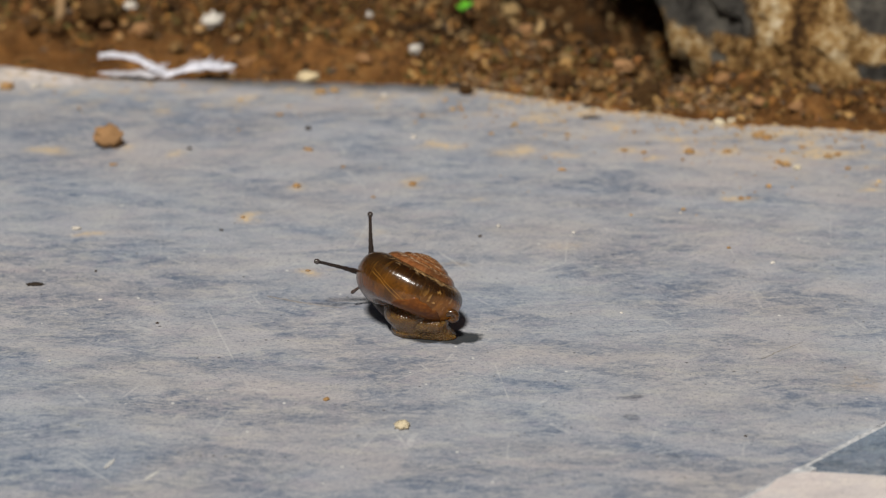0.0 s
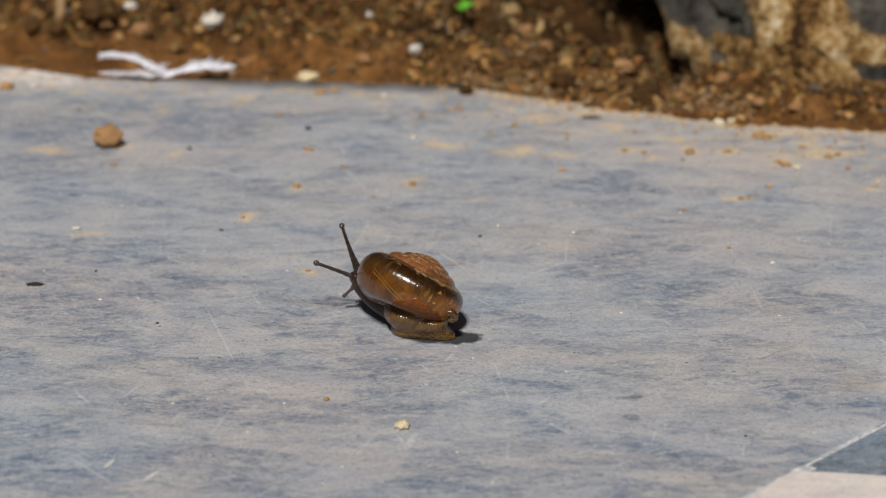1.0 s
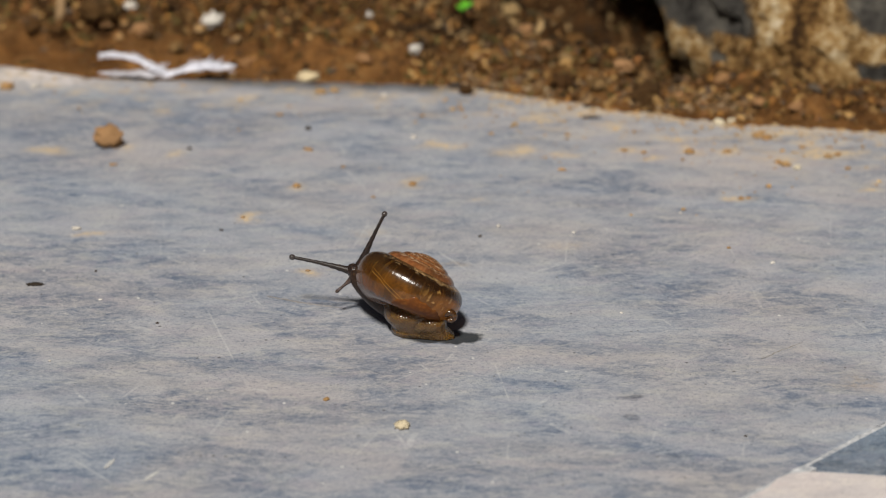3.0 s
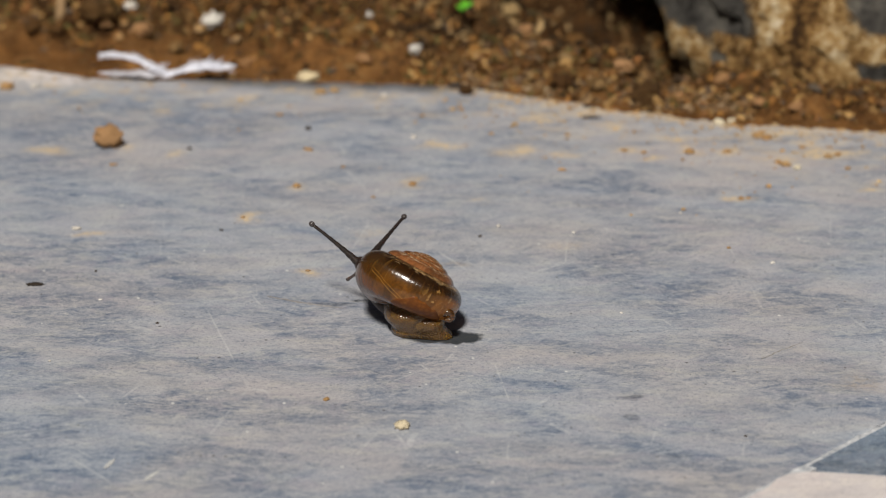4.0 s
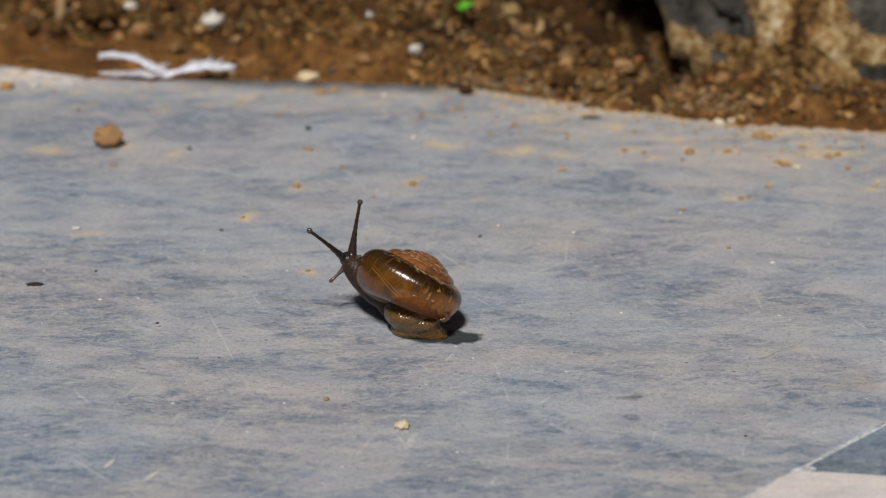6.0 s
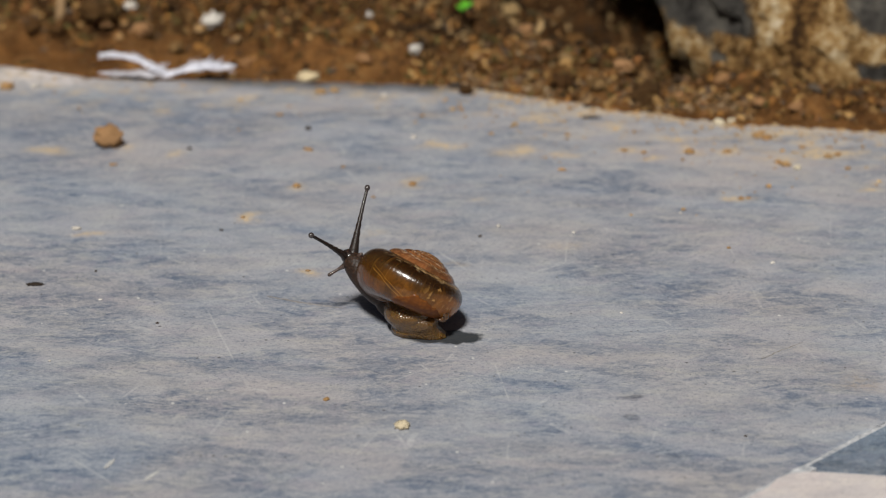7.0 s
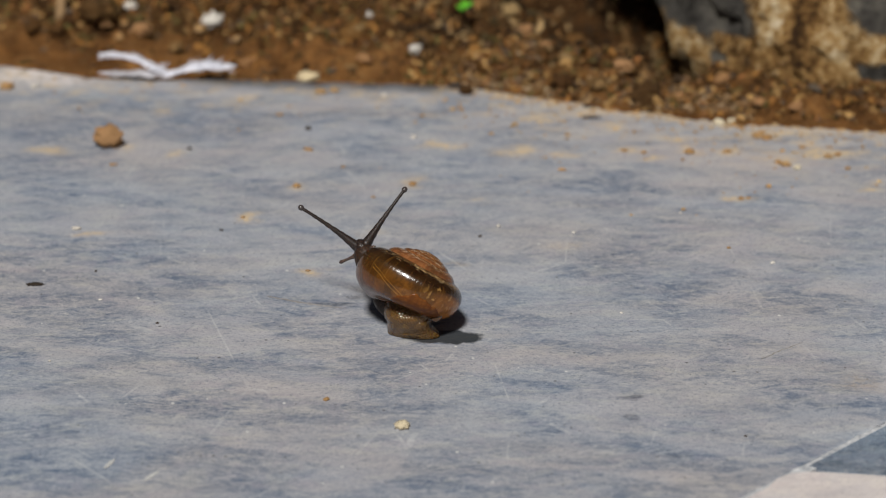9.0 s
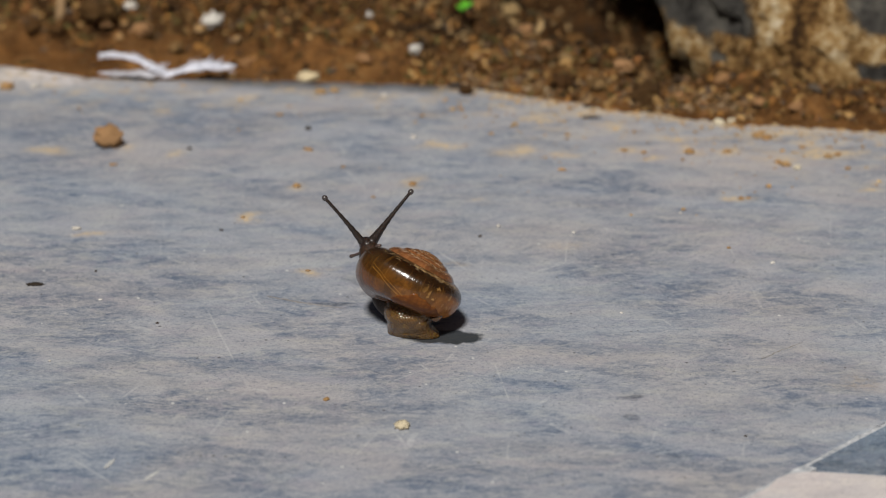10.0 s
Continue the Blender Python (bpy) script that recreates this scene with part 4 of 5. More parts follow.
# ---- feather ----
def build_feather():
    feather = tagged(new("feather"), "curled white downy feather at the slab's edge", "feather")
    feather.location = (-0.06153, 0.10109, 0.0)

    def ribbon(name, pts, widths, label="", material=FEATHER):
        n = 40
        rows = []
        for k in range(n + 1):
            t = k / n * (len(pts) - 1)
            i = min(int(t), len(pts) - 2)
            f = t - i
            p0, p1, p2, p3 = (Vector(pts[max(0, min(len(pts) - 1, i + o))]) for o in (-1, 0, 1, 2))
            p = 0.5 * ((2 * p1) + (p2 - p0) * f + (2 * p0 - 5 * p1 + 4 * p2 - p3) * f * f + (3 * p1 - p0 - 3 * p2 + p3) * f ** 3)
            w = widths[i] + (widths[i + 1] - widths[i]) * f
            ring = []
            for s in range(12):
                a = s * math.tau / 12
                jag = 1 + 0.5 * noise.noise(Vector((k * 0.16, s * 0.9, len(pts) * 3.0))) + 0.12 * noise.noise(Vector((k * 0.9, s * 2.3, 7)))
                ring.append((p + Vector((0, math.cos(a) * w * 1.05 * jag, math.sin(a) * w * 0.20 * jag))) * MM)
            rows.append(ring)
        return part(name, loft(rows), material, feather, label)

    ribbon("strand", [(-15.6, 4.0, 4.6), (-12.2, 3.5, 4.6), (-7.1, 2.5, 4.0), (-2.6, 1.0, 2.4), (0.6, 0.0, 1.3)], [0.25, 1.6, 2.2, 2.0, 1.5])
    ribbon("strand", [(-14.6, 1.0, 1.1), (-11.4, 0.5, 1.1), (-7.0, 0.0, 1.3), (-2.6, 0.0, 1.3), (0.6, 0.0, 1.3)], [0.4, 1.5, 2.0, 2.2, 1.5], "thin greyish strand of down", DOWN)
    ribbon("vane", [(-4.2, 0.5, 1.6), (-0.7, 0.0, 1.1), (2.9, 0.0, 1.9), (5.7, 0.0, 2.8), (8.8, 0.5, 3.1), (12.1, 1.0, 2.6), (15.4, 1.5, 2.6)], [1.2, 2.0, 1.7, 2.4, 3.2, 2.6, 0.2], "broad frayed white vane")
    # loose barbs fray the edges of the vane and the strands
    rng = random.Random(2)
    for k in range(84):
        if k < 54:
            x = rng.uniform(3.2, 14.5)
            root = Vector((x, rng.uniform(-1.5, 2.0), 2.6 + 0.5 * math.sin((x - 5) * 0.4)))
        else:
            x = rng.uniform(-15.5, 0.5)
            root = Vector((x, rng.uniform(-1.0, 1.2) + (2.6 if k % 2 else 0.0), (4.2 if x < -6 else 2.4) if k % 2 else 1.3))
        lean, rise, deep = rng.uniform(-0.5, 2.2), rng.uniform(-0.1, 1.0) + (0.7 if 5 < x < 11 else 0.0), rng.uniform(-1.2, 1.6)
        pts = [(root + Vector((lean * s / 3, deep * s / 3, rise * s / 3 * (0.7 + 0.1 * s)))) * MM for s in range(4)]
        part("barb", tube(pts, [0.00018, 0.00015, 0.00011, 0.00004], 5), FEATHER, feather)


build_feather()


# ---- seedling, twig ----
def build_seedling():
    plant = tagged(new("seedling"), "tiny seedling with a bright green leaf", "plant")
    x, y = 0.0049, 0.1266
    plant.location = (x, y, earth_height(x, y) - 0.0005)
    pts = [Vector((0, 0, 0)), Vector((0.0004, 0, 0.002)), Vector((0.0002, -0.0003, 0.004)), Vector((0, -0.0008, 0.0066))]
    part("stem", tube(pts, [0.0006, 0.0005, 0.0005, 0.0004], 8), STEM, plant)
    for turn, long in ((258, 0.0036), (62, 0.0030)):
        bm = bmesh.new()
        rows = []
        for k in range(9):
            t = k / 8
            w = 0.0016 * math.sin(math.pi * (t * 0.92 + 0.04)) ** 0.7
            row = []
            for top in (0.00018, -0.00018):
                for s in (-1, -0.5, 0, 0.5, 1):
                    row.append(Vector((t * long, s * w, abs(s) * 0.0004 + 0.0006 * math.sin(t * 3) + top)))
            rows.append(row[:5] + row[:4:-1])
        leaf = part("leaf", loft(rows), LEAF, plant, "bright green leaf")
        leaf.matrix_basis = pose(0, -0.0008, 0.0064, 0, -8, turn)


build_seedling()


def build_twig():
    x, y = -0.0895, 0.1343
    z = earth_height(x, y)
    pts = [Vector((x + 0.0003 * math.sin(k), y + 0.0009 * k, z - 0.001 + 0.0023 * k)) for k in range(9)]
    bm = tube(pts, [0.0013, 0.0012, 0.00125, 0.0011, 0.0012, 0.0011, 0.001, 0.001, 0.0008], 10)
    tagged(new("twig", mesh_of(bm, "twig", STEM)), "short pale brown twig standing in the soil", "twig")


build_twig()


# ---- snail ----
SNAIL_AT = Vector((-0.00486, -0.03811, 0.00000))
snail = tagged(new("snail"), "brown land snail with a glossy amber shell on the slab", "snail")
snail.location = SNAIL_AT
SHELL_AT = Vector((-0.61, 0.30, 6.91)) * MM
SHELL_X = Vector((0.8660, -0.1873, -0.4636))
SHELL_Z = Vector((0.5000, 0.3244, 0.8030))
SHELL_Y = SHELL_Z.cross(SHELL_X)
SHELL_TURN = Matrix((SHELL_X, SHELL_Y, SHELL_Z)).transposed().to_4x4()


def build_shell():
    turns, growth, mouth = 6.2, 1.43, radians(-205)
    n, m = 560, 64
    bm = bmesh.new()
    uv = bm.loops.layers.uv.new("coil")
    grid = []
    for i in range(n + 1):
        phi = turns * math.tau * i / n
        s = growth ** (-phi / math.tau)
        th = mouth + phi
        flare = 1 + 0.05 * math.exp(-phi * 3)
        rc, w, h = 5.75 * s, 5.0 * s * flare, 4.2 * s * flare
        zc = 7.2 * (1 - s ** 1.3)
        row = []
        for j in range(m + 1):
            psi = -math.pi + math.tau * j / m
            cx, sx = math.cos(psi), math.sin(psi)
            # rounded rim, flatter roof
            k = (abs(cx) ** 2.3 + abs(sx) ** 2.3) ** (-1 / 2.3)
            rr = max(0.02, rc + w * cx * k)
            z = zc + h * sx * k * (0.92 if sx > 0 else 1.13)
            row.append(bm.verts.new((rr * math.cos(th) * MM, rr * math.sin(th) * MM, z * MM)))
        grid.append(row)
    for i in range(n):
        for j in range(m):
            f = bm.faces.new((grid[i][j], grid[i][j + 1], grid[i + 1][j + 1], grid[i + 1][j]))
            f.smooth = True
            for loop, (a, b) in zip(f.loops, ((i, j), (i, j + 1), (i + 1, j + 1), (i + 1, j))):
                loop[uv].uv = (turns * a / n, b / m)
    # thick rolled lip
    inner = [bm.verts.new(v.co * 1.0) for v in grid[0]]
    mid = sum((v.co for v in grid[0]), Vector()) / (m + 1)
    back = sum((v.co for v in grid[15]), Vector()) / (m + 1) - mid
    for v in inner:
        v.co = mid + (v.co - mid) * 0.93 + back * 0.4
    for j in range(m):
        f = bm.faces.new((grid[0][j + 1], grid[0][j], inner[j], inner[j + 1]))
        f.smooth = True
    hub = bm.verts.new(mid + back * 1.5)
    for j in range(m):
        bm.faces.new((inner[j + 1], inner[j], hub))
    bmesh.ops.recalc_face_normals(bm, faces=bm.faces)
    return part("shell", bm, SHELL, snail, "glossy amber-brown coiled shell with a dark band")


shell = build_shell()


def build_lobe():
    """The flap of mantle that laps over the shell's lower side, thin and moist."""
    n, m = 44, 12
    grid = []
    for i in range(n + 1):
        turn = 0.27 + 0.25 * i / n
        phi = turn * math.tau
        s = 1.43 ** -turn
        th = radians(-205) + phi
        top = float(np.interp(turn, [0.27, 0.293, 0.316, 0.335, 0.36, 0.39, 0.43, 0.47, 0.52], [0.32, 0.388, 0.424, 0.444, 0.450, 0.440, 0.420, 0.385, 0.32]))
        top += 0.022 * noise.noise(Vector((turn * 34, 2.0, 5.0))) + 0.010 * noise.noise(Vector((turn * 95, 7.0, 1.0)))
        row = []
        for j in range(m + 1):
            v = 0.26 + (top - 0.26) * j / m
            psi = -math.pi + math.tau * v
            cx, sx = math.cos(psi), math.sin(psi)
            k = (abs(cx) ** 2.3 + abs(sx) ** 2.3) ** (-1 / 2.3)
            edge = min(1.0, (m - j) / 3, i / 5, (n - i) / 5)
            lift = 0.03 + 0.02 * edge + 0.02 * noise.noise(Vector((i * 0.4, j * 0.5, 3)))
            rr = 5.75 * s + (5.0 * s + lift) * cx * k
            z = 7.2 * (1 - s ** 1.3) + (4.2 * s + lift) * sx * k * (0.92 if sx > 0 else 1.13)
            row.append(Vector((rr * math.cos(th), rr * math.sin(th), z)) * MM)
        grid.append(row)
    bm = loft(grid, wrap=False)
    bmesh.ops.recalc_face_normals(bm, faces=bm.faces)
    bmesh.ops.solidify(bm, geom=bm.faces[:], thickness=0.0001)
    return part("mantle_lobe", smooth(bm), LOBE, shell, "moist red-brown flap of mantle over the shell")


lobe = build_lobe()


def ring_of(cx, cy, cz, rx, ry, sides=28, power=2.6):
    out = []
    for k in range(sides):
        a = k * math.tau / sides
        c, s = math.cos(a), math.sin(a)
        q = (abs(c) ** power + abs(s) ** power) ** (-1 / power)
        out.append(Vector((cx + rx * c * q, cy + ry * s * q, cz)) * MM)
    return out


def swing(rings):
    """The sole lies askew: its hind end swings out."""
    for ring in rings:
        for p in ring:
            if p.y < 0:
                # the flank swells out over the sole
                p.y *= 1 + 0.45 * max(0.0, min(1.0, (p.z - 0.0004) / 0.0022)) * max(0.0, min(1.0, (0.0062 - p.z) / 0.002))
            p.y -= 0.19 * (p.x + 0.0042)


def build_foot():
    rings = []
    # height, left end, right end, half depth
    for z, l, r, d in ((0.0, -4.15, 2.9, 3.3), (0.08, -4.3, 3.0, 3.45), (0.7, -4.28, 2.9, 3.4), (0.98, -4.2, 2.85, 3.36), (1.08, -4.08, 2.8, 3.2), (1.2, -4.12, 2.8, 3.24),
                       (1.8, -4.55, 2.7, 3.1), (2.4, -5.1, 2.7, 3.1), (3.0, -5.5, 2.7, 3.2), (3.8, -5.6, 2.9, 3.4), (4.6, -5.5, 3.4, 3.6), (5.4, -5.1, 4.0, 3.7), (6.4, -4.4, 4.2, 3.4), (7.2, -3.6, 3.2, 2.4)):
        rings.append(ring_of((l + r) / 2, 0.0, z, (r - l) / 2, d, 44))
    for ring in rings:
        for p in ring:
            p.x += 0.00022 * noise.noise(p * 700)
            p.y += 0.00022 * noise.noise(p * 700 + Vector((4, 4, 4)))
    swing(rings)
    return part("foot", loft(rings), FOOT, snail, "olive-brown warty muscular foot")


foot = build_foot()


def build_mantle():
    """The soft collar between shell and foot."""
    bm = bmesh.new()
    bmesh.ops.create_icosphere(bm, subdivisions=4, radius=1.0)
    for v in bm.verts:
        p = v.co
        k = 1 + 0.07 * noise.noise(p * 2.6 + Vector((2, 0, 1)))
        v.co = Vector((p.x * 4.8 * k, p.y * 3.1 * k, p.z * 2.4 * k)) * MM
    return part("mantle", smooth(bm), MANTLE, snail, "moist orange-brown mantle collar")


mantle = build_mantle()
mantle.matrix_basis = pose(-0.00021, -0.00040, 0.00494, 0, 7, 0)


def build_tail():
    """The hind end of the foot, with its little horn; it creeps up under the shell."""
    rings = []
    for z, r, d in ((0.0, 7.1, 2.5), (0.1, 7.35, 2.7), (0.5, 7.1, 2.65), (1.0, 6.5, 2.55), (1.6, 6.0, 2.5), (2.3, 5.8, 2.5), (3.0, 5.85, 2.5), (3.7, 5.9, 2.5), (4.3, 5.3, 2.3), (4.8, 4.4, 1.8)):
        rings.append(ring_of((r - 2.0) / 2, -0.75, z, (r + 2.0) / 2, d, 36))
    for ring in rings:
        for p in ring:
            p.x += 0.0002 * noise.noise(p * 800)
            p.y += 0.0002 * noise.noise(p * 800 + Vector((4, 4, 4)))
    swing(rings)
    tail = part("tail", loft(rings), FOOT, snail, "blunt moist tail end of the foot")
    pts, radii = [], []
    for k in range(25):
        t = k / 24
        a, wide = radians(225 - 380 * t), 1.1 - 0.66 * t
        pts.append(Vector((6.45 + wide * math.cos(a), -3.0 - 2.5 * min(1, 4 * t) - 0.7 * t, 4.95 + wide * (0.9 + 0.1 * t) * math.sin(a))) * MM)
        radii.append((0.80 - 0.40 * t) * MM)
    part("caudal_horn", tube(pts, radii, 12), HORN, tail, "small curled glistening horn")
    return tail


tail = build_tail()


def build_neck():
    pts = [Vector((0, 0, -z * MM)) for z in (-0.6, 0, 1.2, 2.6, 4.2, 6.0, 8.0, 10.0, 12.0)]
    return part("neck", tube(pts, [r * MM for r in (0.9, 1.6, 2.15, 2.5, 2.7, 2.8, 2.7, 2.2, 1.0)], 24), NECK, snail, "dark grey-brown stretched neck")


neck = build_neck()


def build_throat():
    """The fold of dark flesh where the neck leaves the foot."""
    bm = bmesh.new()
    bmesh.ops.create_icosphere(bm, subdivisions=4, radius=1.0)
    for v in bm.verts:
        p = v.co
        k = 1 + 0.08 * noise.noise(p * 2.2 + Vector((1, 5, 2)))
        v.co = Vector((p.x * 1.9 * k, p.y * 2.2 * k, p.z * 3.2 * k)) * MM
    return part("throat", smooth(bm), NECK, snail, "dark brown fold under the neck")


throat = build_throat()


def build_head():
    bm = bmesh.new()
    bmesh.ops.create_icosphere(bm, subdivisions=4, radius=1.0)
    for v in bm.verts:
        p = v.co
        k = 1 + 0.06 * noise.noise(p * 3)
        v.co = Vector((p.x * 1.38 * k, p.y * 1.4 * k, p.z * 1.75 * k)) * MM
    return part("head", smooth(bm), HEAD, snail, "dark brown rounded head")


head = build_head()


def build_tentacle(long, bow):
    """An eye stalk along +z from its root."""
    pts, radii = [], []
    for k in range(19):
        t = k / 18
        pts.append(Vector((bow * math.sin(math.pi * t), 0, long * t)) * MM)
        radii.append((0.29 + 0.78 * (1 - t) ** 2.6 + 0.035 * math.sin(t * 60)) * MM)
    stalk = part("tentacle", tube(pts, radii, 16), TENTACLE, snail, "long dark eye stalk")
    bm = bmesh.new()
    bmesh.ops.create_icosphere(bm, subdivisions=3, radius=0.52 * MM, matrix=Matrix.Translation((0, 0, long * MM)) @ Matrix.Diagonal((1, 1, 1.12, 1)))
    part("eye", smooth(bm), EYE_SKIN, stalk, "rounded dark eye bulb")
    return stalk


stalk_far = build_tentacle(12.9, -0.12)
stalk_near = build_tentacle(12.9, 0.2)


def build_feeler():
    pts = [Vector((0, 0, z * MM)) for z in (0, 0.8, 1.7, 2.6, 3.3, 3.8, 4.1)]
    return part("feeler", tube(pts, [r * MM for r in (0.85, 0.50, 0.30, 0.25, 0.30, 0.36, 0.16)], 12), FEELER, snail, "short lower feeler")


feeler = build_feeler()


def build_stub():
    """The other feeler, drawn in to a stub under the head."""
    pts = [Vector((0.9, -0.5, -0.8)) * MM, Vector((1.5, -0.9, -0.9)) * MM, Vector((2.1, -1.3, -1.0)) * MM, Vector((2.4, -1.5, -1.05)) * MM]
    part("feeler", tube(pts, [0.0006, 0.0004, 0.00036, 0.0002], 10), FEELER, head, "short drawn-in feeler")


build_stub()


# ---- motions ----
def aim(base, tip):
    """A pose at base whose z axis points to tip; millimetres in the snail's space."""
    a, b = Vector(base), Vector(tip)
    turn = Vector((0, 0, 1)).rotation_difference((b - a).normalized()).to_matrix().to_4x4()
    return Matrix.Translation(a * MM) @ turn


def shell_pose(dx, dz, roll):
    axis = Vector((0, 1, 0))
    return Matrix.Translation(SHELL_AT + Vector((dx, 0, dz)) * MM) @ Matrix.Rotation(radians(roll), 4, axis) @ SHELL_TURN


def motions():
    reach = [
        (0, aim((-8.17, 8.50, 6.84), (-12.99, 15.20, 10.45))),
        (0.5, aim((-9.06, 8.00, 6.83), (-14.79, 14.20, 10.43))),
        (1, aim((-10.24, 7.00, 6.81), (-17.15, 12.20, 10.39))),
        (1.5, aim((-11.23, 6.50, 7.24), (-19.13, 11.20, 11.24))),
        (2, aim((-11.82, 6.00, 7.44), (-20.30, 10.20, 11.66))),
        (2.5, aim((-11.82, 6.00, 7.55), (-20.29, 10.20, 11.87))),
        (2.7, aim((-11.41, 6.00, 7.88), (-19.48, 10.20, 12.53))),
        (3.8, aim((-9.61, 7.00, 9.42), (-15.89, 12.20, 15.61))),
        (4, aim((-9.41, 7.00, 9.42), (-15.48, 12.20, 15.61))),
        (4.5, aim((-9.82, 7.00, 8.99), (-16.30, 12.20, 14.74))),
        (5, aim((-10.80, 6.50, 9.63), (-18.26, 11.20, 16.02))),
        (5.5, aim((-11.48, 6.00, 10.49), (-19.62, 10.20, 17.74))),
        (5.7, aim((-11.78, 6.00, 10.59), (-20.22, 10.20, 17.95))),
        (6.8, aim((-11.97, 6.00, 11.13), (-20.61, 10.20, 19.04))),
        (7, aim((-11.67, 6.00, 11.24), (-20.00, 10.20, 19.25))),
        (7.5, aim((-11.06, 6.00, 12.00), (-18.78, 10.20, 20.77))),
        (8, aim((-10.96, 6.00, 12.32), (-18.57, 10.20, 21.42))),
        (8.5, aim((-10.75, 6.00, 12.54), (-18.17, 10.20, 21.85))),
        (9, aim((-9.56, 6.50, 12.88), (-15.78, 11.20, 22.52))),
        (9.5, aim((-8.07, 7.00, 13.00), (-12.80, 12.20, 22.77))),
        (10, aim((-8.57, 7.00, 13.11), (-13.80, 12.20, 22.98)))]
    walk(head, reach)
    walk(neck, reach)
    walk(stalk_far, [
        (0, aim((-7.66, 8.50, 7.17), (-8.35, 19.17, 14.39))),
        (0.5, aim((-8.55, 8.00, 7.16), (-10.50, 18.94, 13.71))),
        (1, aim((-9.74, 7.00, 7.14), (-13.46, 18.07, 12.62))),
        (1.5, aim((-10.73, 6.50, 7.56), (-12.55, 18.36, 12.29))),
        (2, aim((-11.31, 6.00, 7.77), (-11.83, 18.12, 12.16))),
        (2.5, aim((-11.31, 6.00, 7.88), (-9.84, 17.38, 13.77))),
        (2.7, aim((-10.90, 6.00, 8.21), (-8.28, 16.70, 14.91))),
        (3.8, aim((-9.11, 7.00, 9.75), (-1.65, 16.02, 15.18))),
        (4, aim((-8.90, 7.00, 9.75), (-2.17, 16.72, 14.91))),
        (4.5, aim((-9.31, 7.00, 9.32), (-3.91, 17.14, 15.18))),
        (5, aim((-10.30, 6.50, 9.96), (-4.97, 14.97, 18.09))),
        (5.5, aim((-10.97, 6.00, 10.81), (-8.06, 16.68, 17.44))),
        (5.7, aim((-11.27, 6.00, 10.92), (-10.11, 17.34, 16.96))),
        (6.8, aim((-11.47, 6.00, 11.46), (-9.18, 14.31, 21.05))),
        (7, aim((-11.16, 6.00, 11.57), (-8.65, 13.69, 21.61))),
        (7.5, aim((-10.55, 6.00, 12.32), (-6.72, 13.45, 22.14))),
        (8, aim((-10.45, 6.00, 12.65), (-7.25, 14.22, 22.06))),
        (8.5, aim((-10.25, 6.00, 12.86), (-6.75, 14.43, 21.98))),
        (9, aim((-9.06, 6.50, 13.20), (-1.99, 13.62, 21.32))),
        (9.5, aim((-7.56, 7.00, 13.33), (0.83, 13.59, 20.57))),
        (10, aim((-8.06, 7.00, 13.43), (-0.91, 15.29, 20.25)))])
    walk(stalk_near, [
        (0, aim((-6.35, 9.33, 5.82), (-17.46, 5.19, 10.92))),
        (0.5, aim((-5.73, 8.88, 5.51), (-17.61, 6.07, 9.70))),
        (1, aim((-5.86, 7.10, 4.68), (-17.65, 6.85, 9.92))),
        (1.5, aim((-7.28, 5.34, 6.72), (-19.66, 8.64, 8.20))),
        (2, aim((-9.87, 5.10, 8.12), (-21.49, 9.56, 4.75))),
        (2.5, aim((-10.10, 5.70, 7.83), (-22.77, 7.50, 6.16))),
        (2.7, aim((-9.80, 5.93, 7.91), (-22.69, 6.37, 7.73))),
        (3.8, aim((-8.86, 6.94, 8.31), (-18.14, 7.40, 17.26))),
        (4, aim((-8.65, 6.79, 8.44), (-18.40, 8.57, 16.69))),
        (4.5, aim((-9.09, 7.14, 7.86), (-18.19, 6.03, 16.94))),
        (5, aim((-10.32, 6.94, 8.37), (-17.44, 3.38, 18.52))),
        (5.5, aim((-11.05, 6.63, 9.28), (-17.75, 1.52, 19.05))),
        (5.7, aim((-11.29, 6.69, 9.45), (-18.44, 1.16, 18.66))),
        (6.8, aim((-11.60, 6.93, 10.07), (-17.77, -0.55, 18.59))),
        (7, aim((-11.22, 6.93, 10.26), (-18.08, -0.59, 18.18))),
        (7.5, aim((-10.16, 6.34, 11.13), (-20.64, 3.57, 18.13))),
        (8, aim((-10.53, 5.95, 11.91), (-22.09, 6.58, 17.59))),
        (8.5, aim((-10.76, 5.98, 12.34), (-22.28, 6.66, 18.09))),
        (9, aim((-9.72, 6.47, 12.71), (-20.21, 7.87, 20.08))),
        (9.5, aim((-7.66, 6.78, 12.09), (-16.14, 9.06, 21.54))),
        (10, aim((-7.98, 6.89, 11.86), (-15.98, 7.74, 21.95)))])
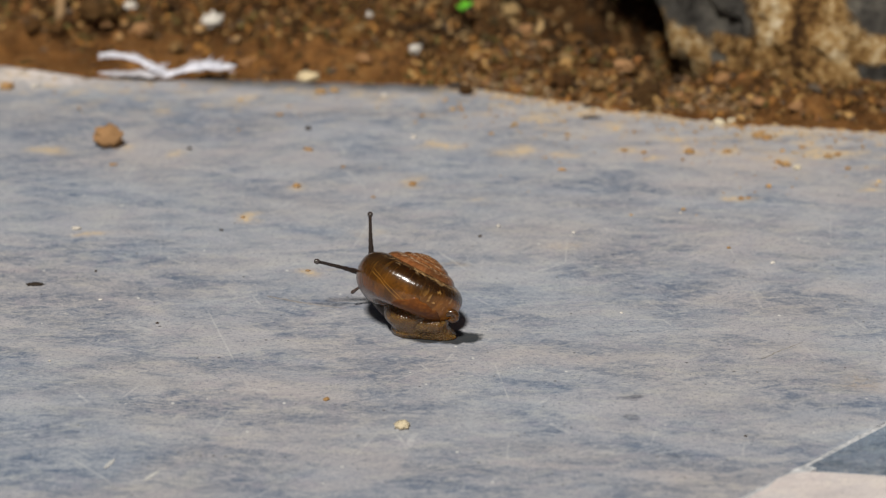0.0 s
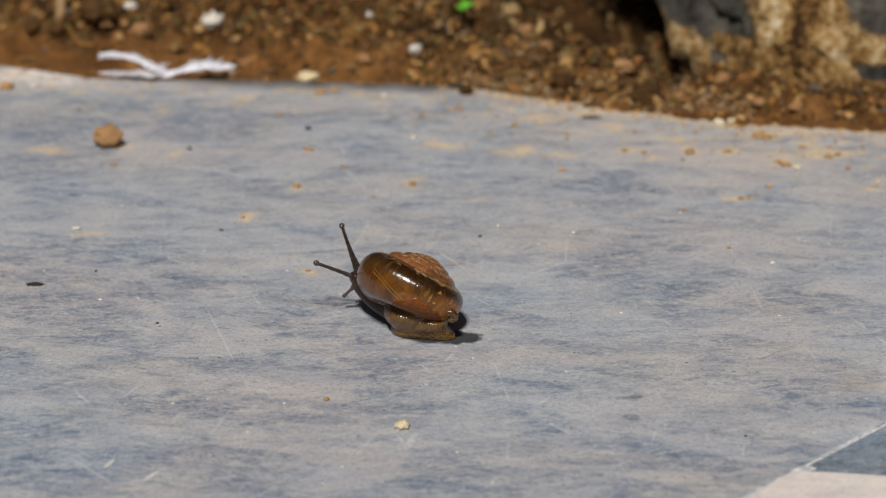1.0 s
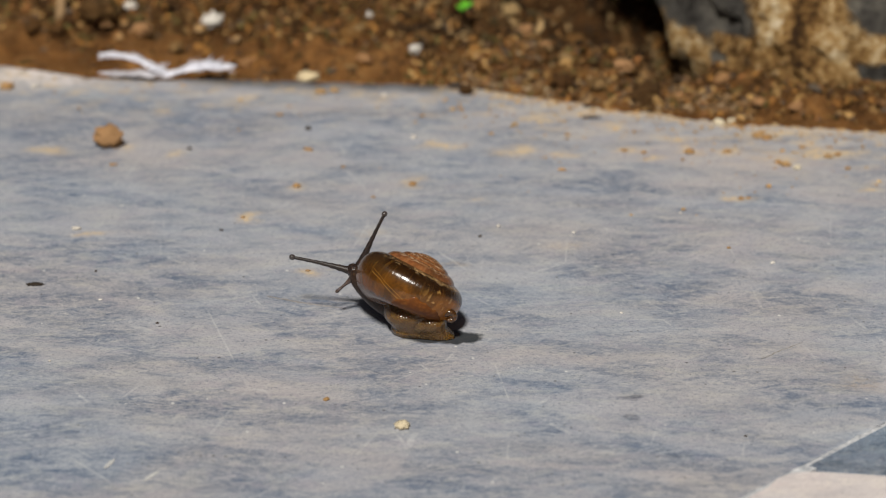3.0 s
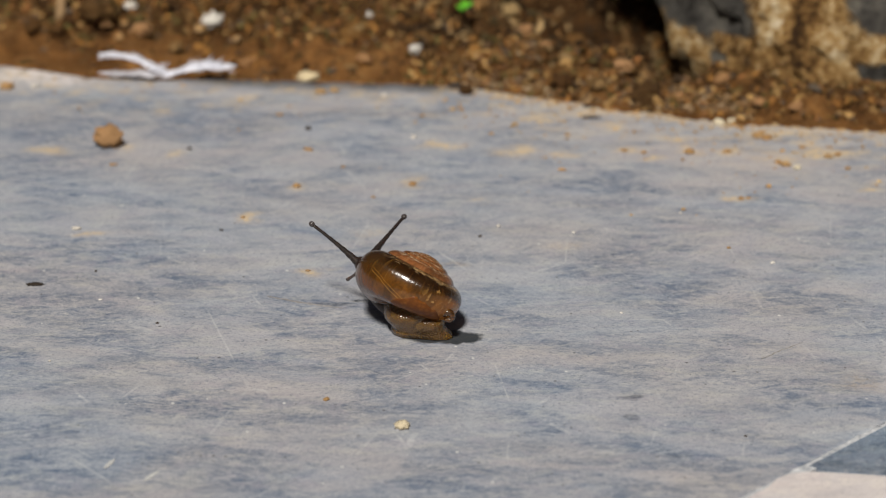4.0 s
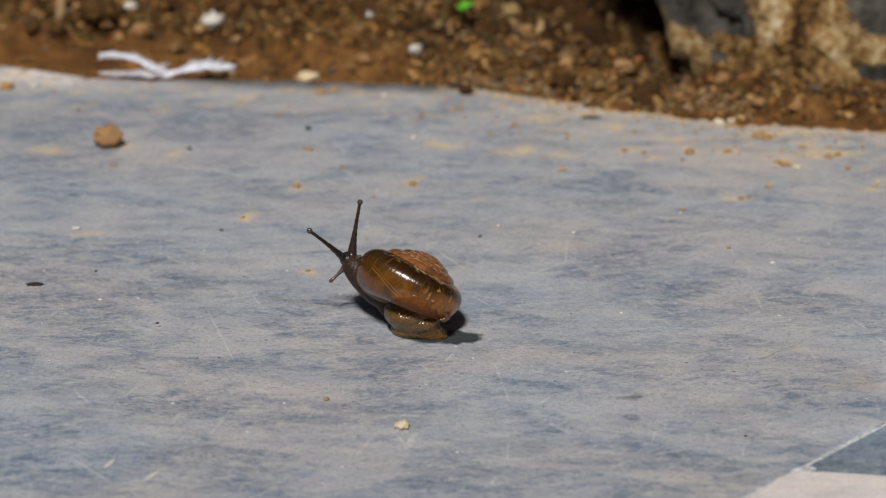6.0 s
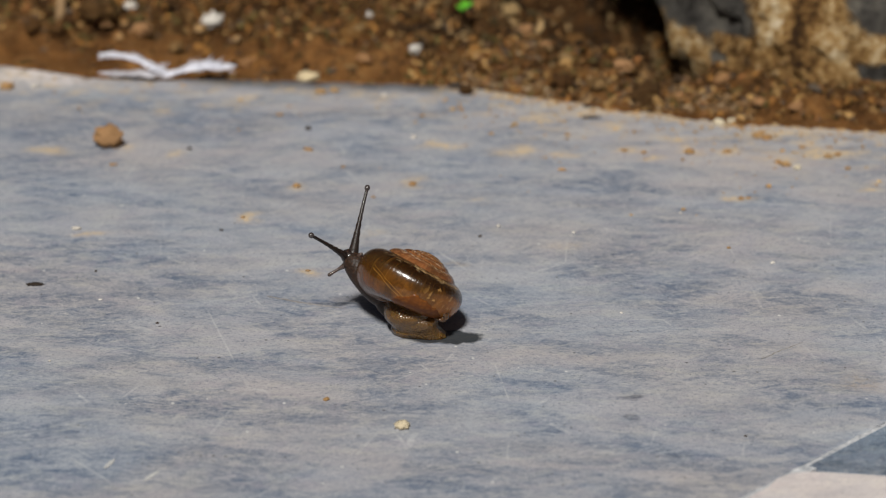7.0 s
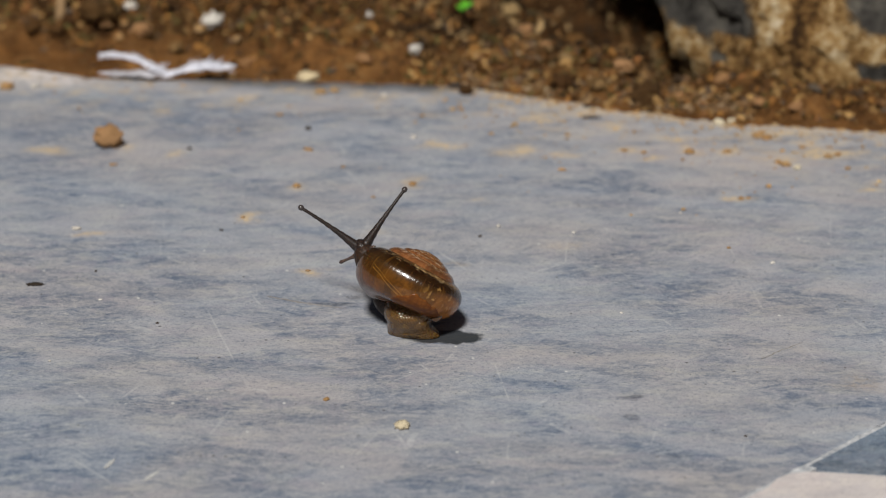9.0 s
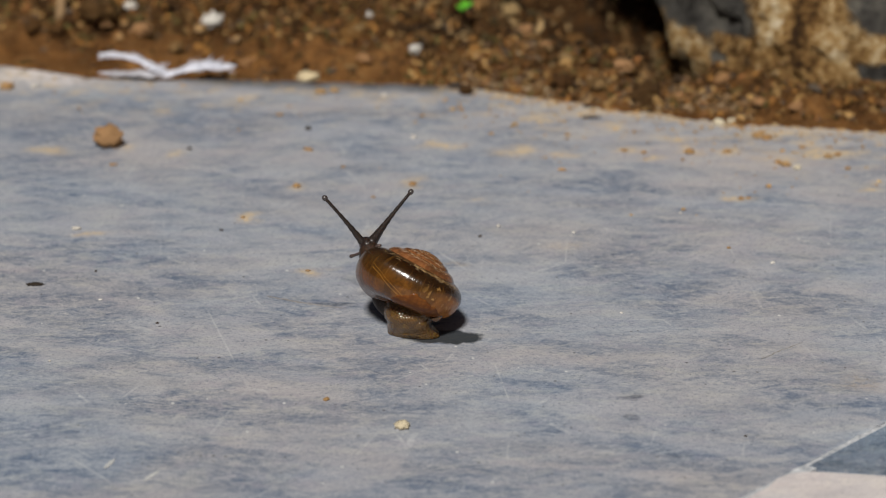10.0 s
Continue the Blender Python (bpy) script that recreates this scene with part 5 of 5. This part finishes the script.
    walk(feeler, [
        (0, aim((-8.57, 8.20, 5.87), (-11.76, 9.02, 3.11))),
        (0.5, aim((-9.47, 7.70, 5.86), (-12.36, 8.65, 2.83))),
        (1, aim((-10.65, 6.70, 5.84), (-13.16, 8.20, 2.69))),
        (1.5, aim((-11.64, 6.20, 6.27), (-13.44, 7.58, 2.62))),
        (2, aim((-12.22, 5.70, 6.48), (-13.92, 6.72, 2.66))),
        (2.5, aim((-12.22, 5.70, 6.59), (-14.36, 5.11, 2.91))),
        (2.7, aim((-11.81, 5.70, 6.92), (-14.24, 4.77, 3.49))),
        (3.8, aim((-10.02, 6.70, 8.46), (-12.54, 9.02, 5.86))),
        (4, aim((-9.82, 6.70, 8.46), (-12.53, 8.69, 5.78))),
        (4.5, aim((-10.22, 6.70, 8.02), (-13.12, 7.82, 5.05))),
        (5, aim((-11.21, 6.20, 8.67), (-14.07, 6.31, 5.46))),
        (5.5, aim((-11.88, 5.70, 9.52), (-15.08, 4.34, 6.62))),
        (5.7, aim((-12.18, 5.70, 9.63), (-15.38, 4.34, 6.72))),
        (6.8, aim((-12.38, 5.70, 10.17), (-16.18, 4.59, 7.92))),
        (7, aim((-12.07, 5.70, 10.28), (-16.17, 4.58, 8.04))),
        (7.5, aim((-11.46, 5.70, 11.04), (-15.76, 4.69, 9.07))),
        (8, aim((-11.36, 5.70, 11.37), (-15.26, 4.99, 9.71))),
        (8.5, aim((-11.16, 5.70, 11.58), (-14.82, 6.42, 9.45))),
        (9, aim((-9.96, 6.20, 11.92), (-13.72, 6.84, 9.93))),
        (9.5, aim((-8.47, 6.70, 12.04), (-12.05, 8.32, 10.30))),
        (10, aim((-8.97, 6.70, 12.15), (-11.88, 9.17, 10.17)))])
    walk(tail, [(0, pose(0.00000, -0.00000, 0)), (0.5, pose(0.00000, -0.00000, 0)), (1, pose(-0.00015, 0.00003, 0)), (2.5, pose(-0.00030, 0.00006, 0)), (4, pose(-0.00070, 0.00013, 0)), (4.5, pose(-0.00110, 0.00021, 0)), (5.5, pose(-0.00150, 0.00028, 0)), (7, pose(-0.00180, 0.00034, 0)), (7.5, pose(-0.00210, 0.00040, 0)), (8, pose(-0.00250, 0.00047, 0)), (8.5, pose(-0.00280, 0.00053, 0)), (9, pose(-0.00300, 0.00057, 0)), (10, pose(-0.00300, 0.00057, 0))])
    walk(shell, [(0, shell_pose(0, 0, 0)), (1, shell_pose(0.1, -0.05, 0)), (2.5, shell_pose(0, 0, 0)), (4, shell_pose(-0.15, 0.2, 0.5)), (5, shell_pose(-0.25, 0.35, 1)), (5.5, shell_pose(-0.2, 0.4, 1)), (7, shell_pose(0, 0.55, 1)), (8, shell_pose(0, 0.6, 1.2)), (9, shell_pose(-0.1, 0.7, 1.5)), (10, shell_pose(-0.15, 0.75, 1.6))])
    walk(throat, [(0, pose(-0.00415, 0.00260, 0.00311, 0, -32, 0)), (2.5, pose(-0.00455, 0.00260, 0.00311, 0, -32, 0)), (4, pose(-0.00435, 0.00260, 0.00344, 0, -32, 0)), (5.5, pose(-0.00475, 0.00260, 0.00365, 0, -32, 0)), (7, pose(-0.00515, 0.00260, 0.00398, 0, -32, 0)), (8.5, pose(-0.00525, 0.00260, 0.00409, 0, -32, 0)), (10, pose(-0.00545, 0.00260, 0.00431, 0, -32, 0))])


motions()
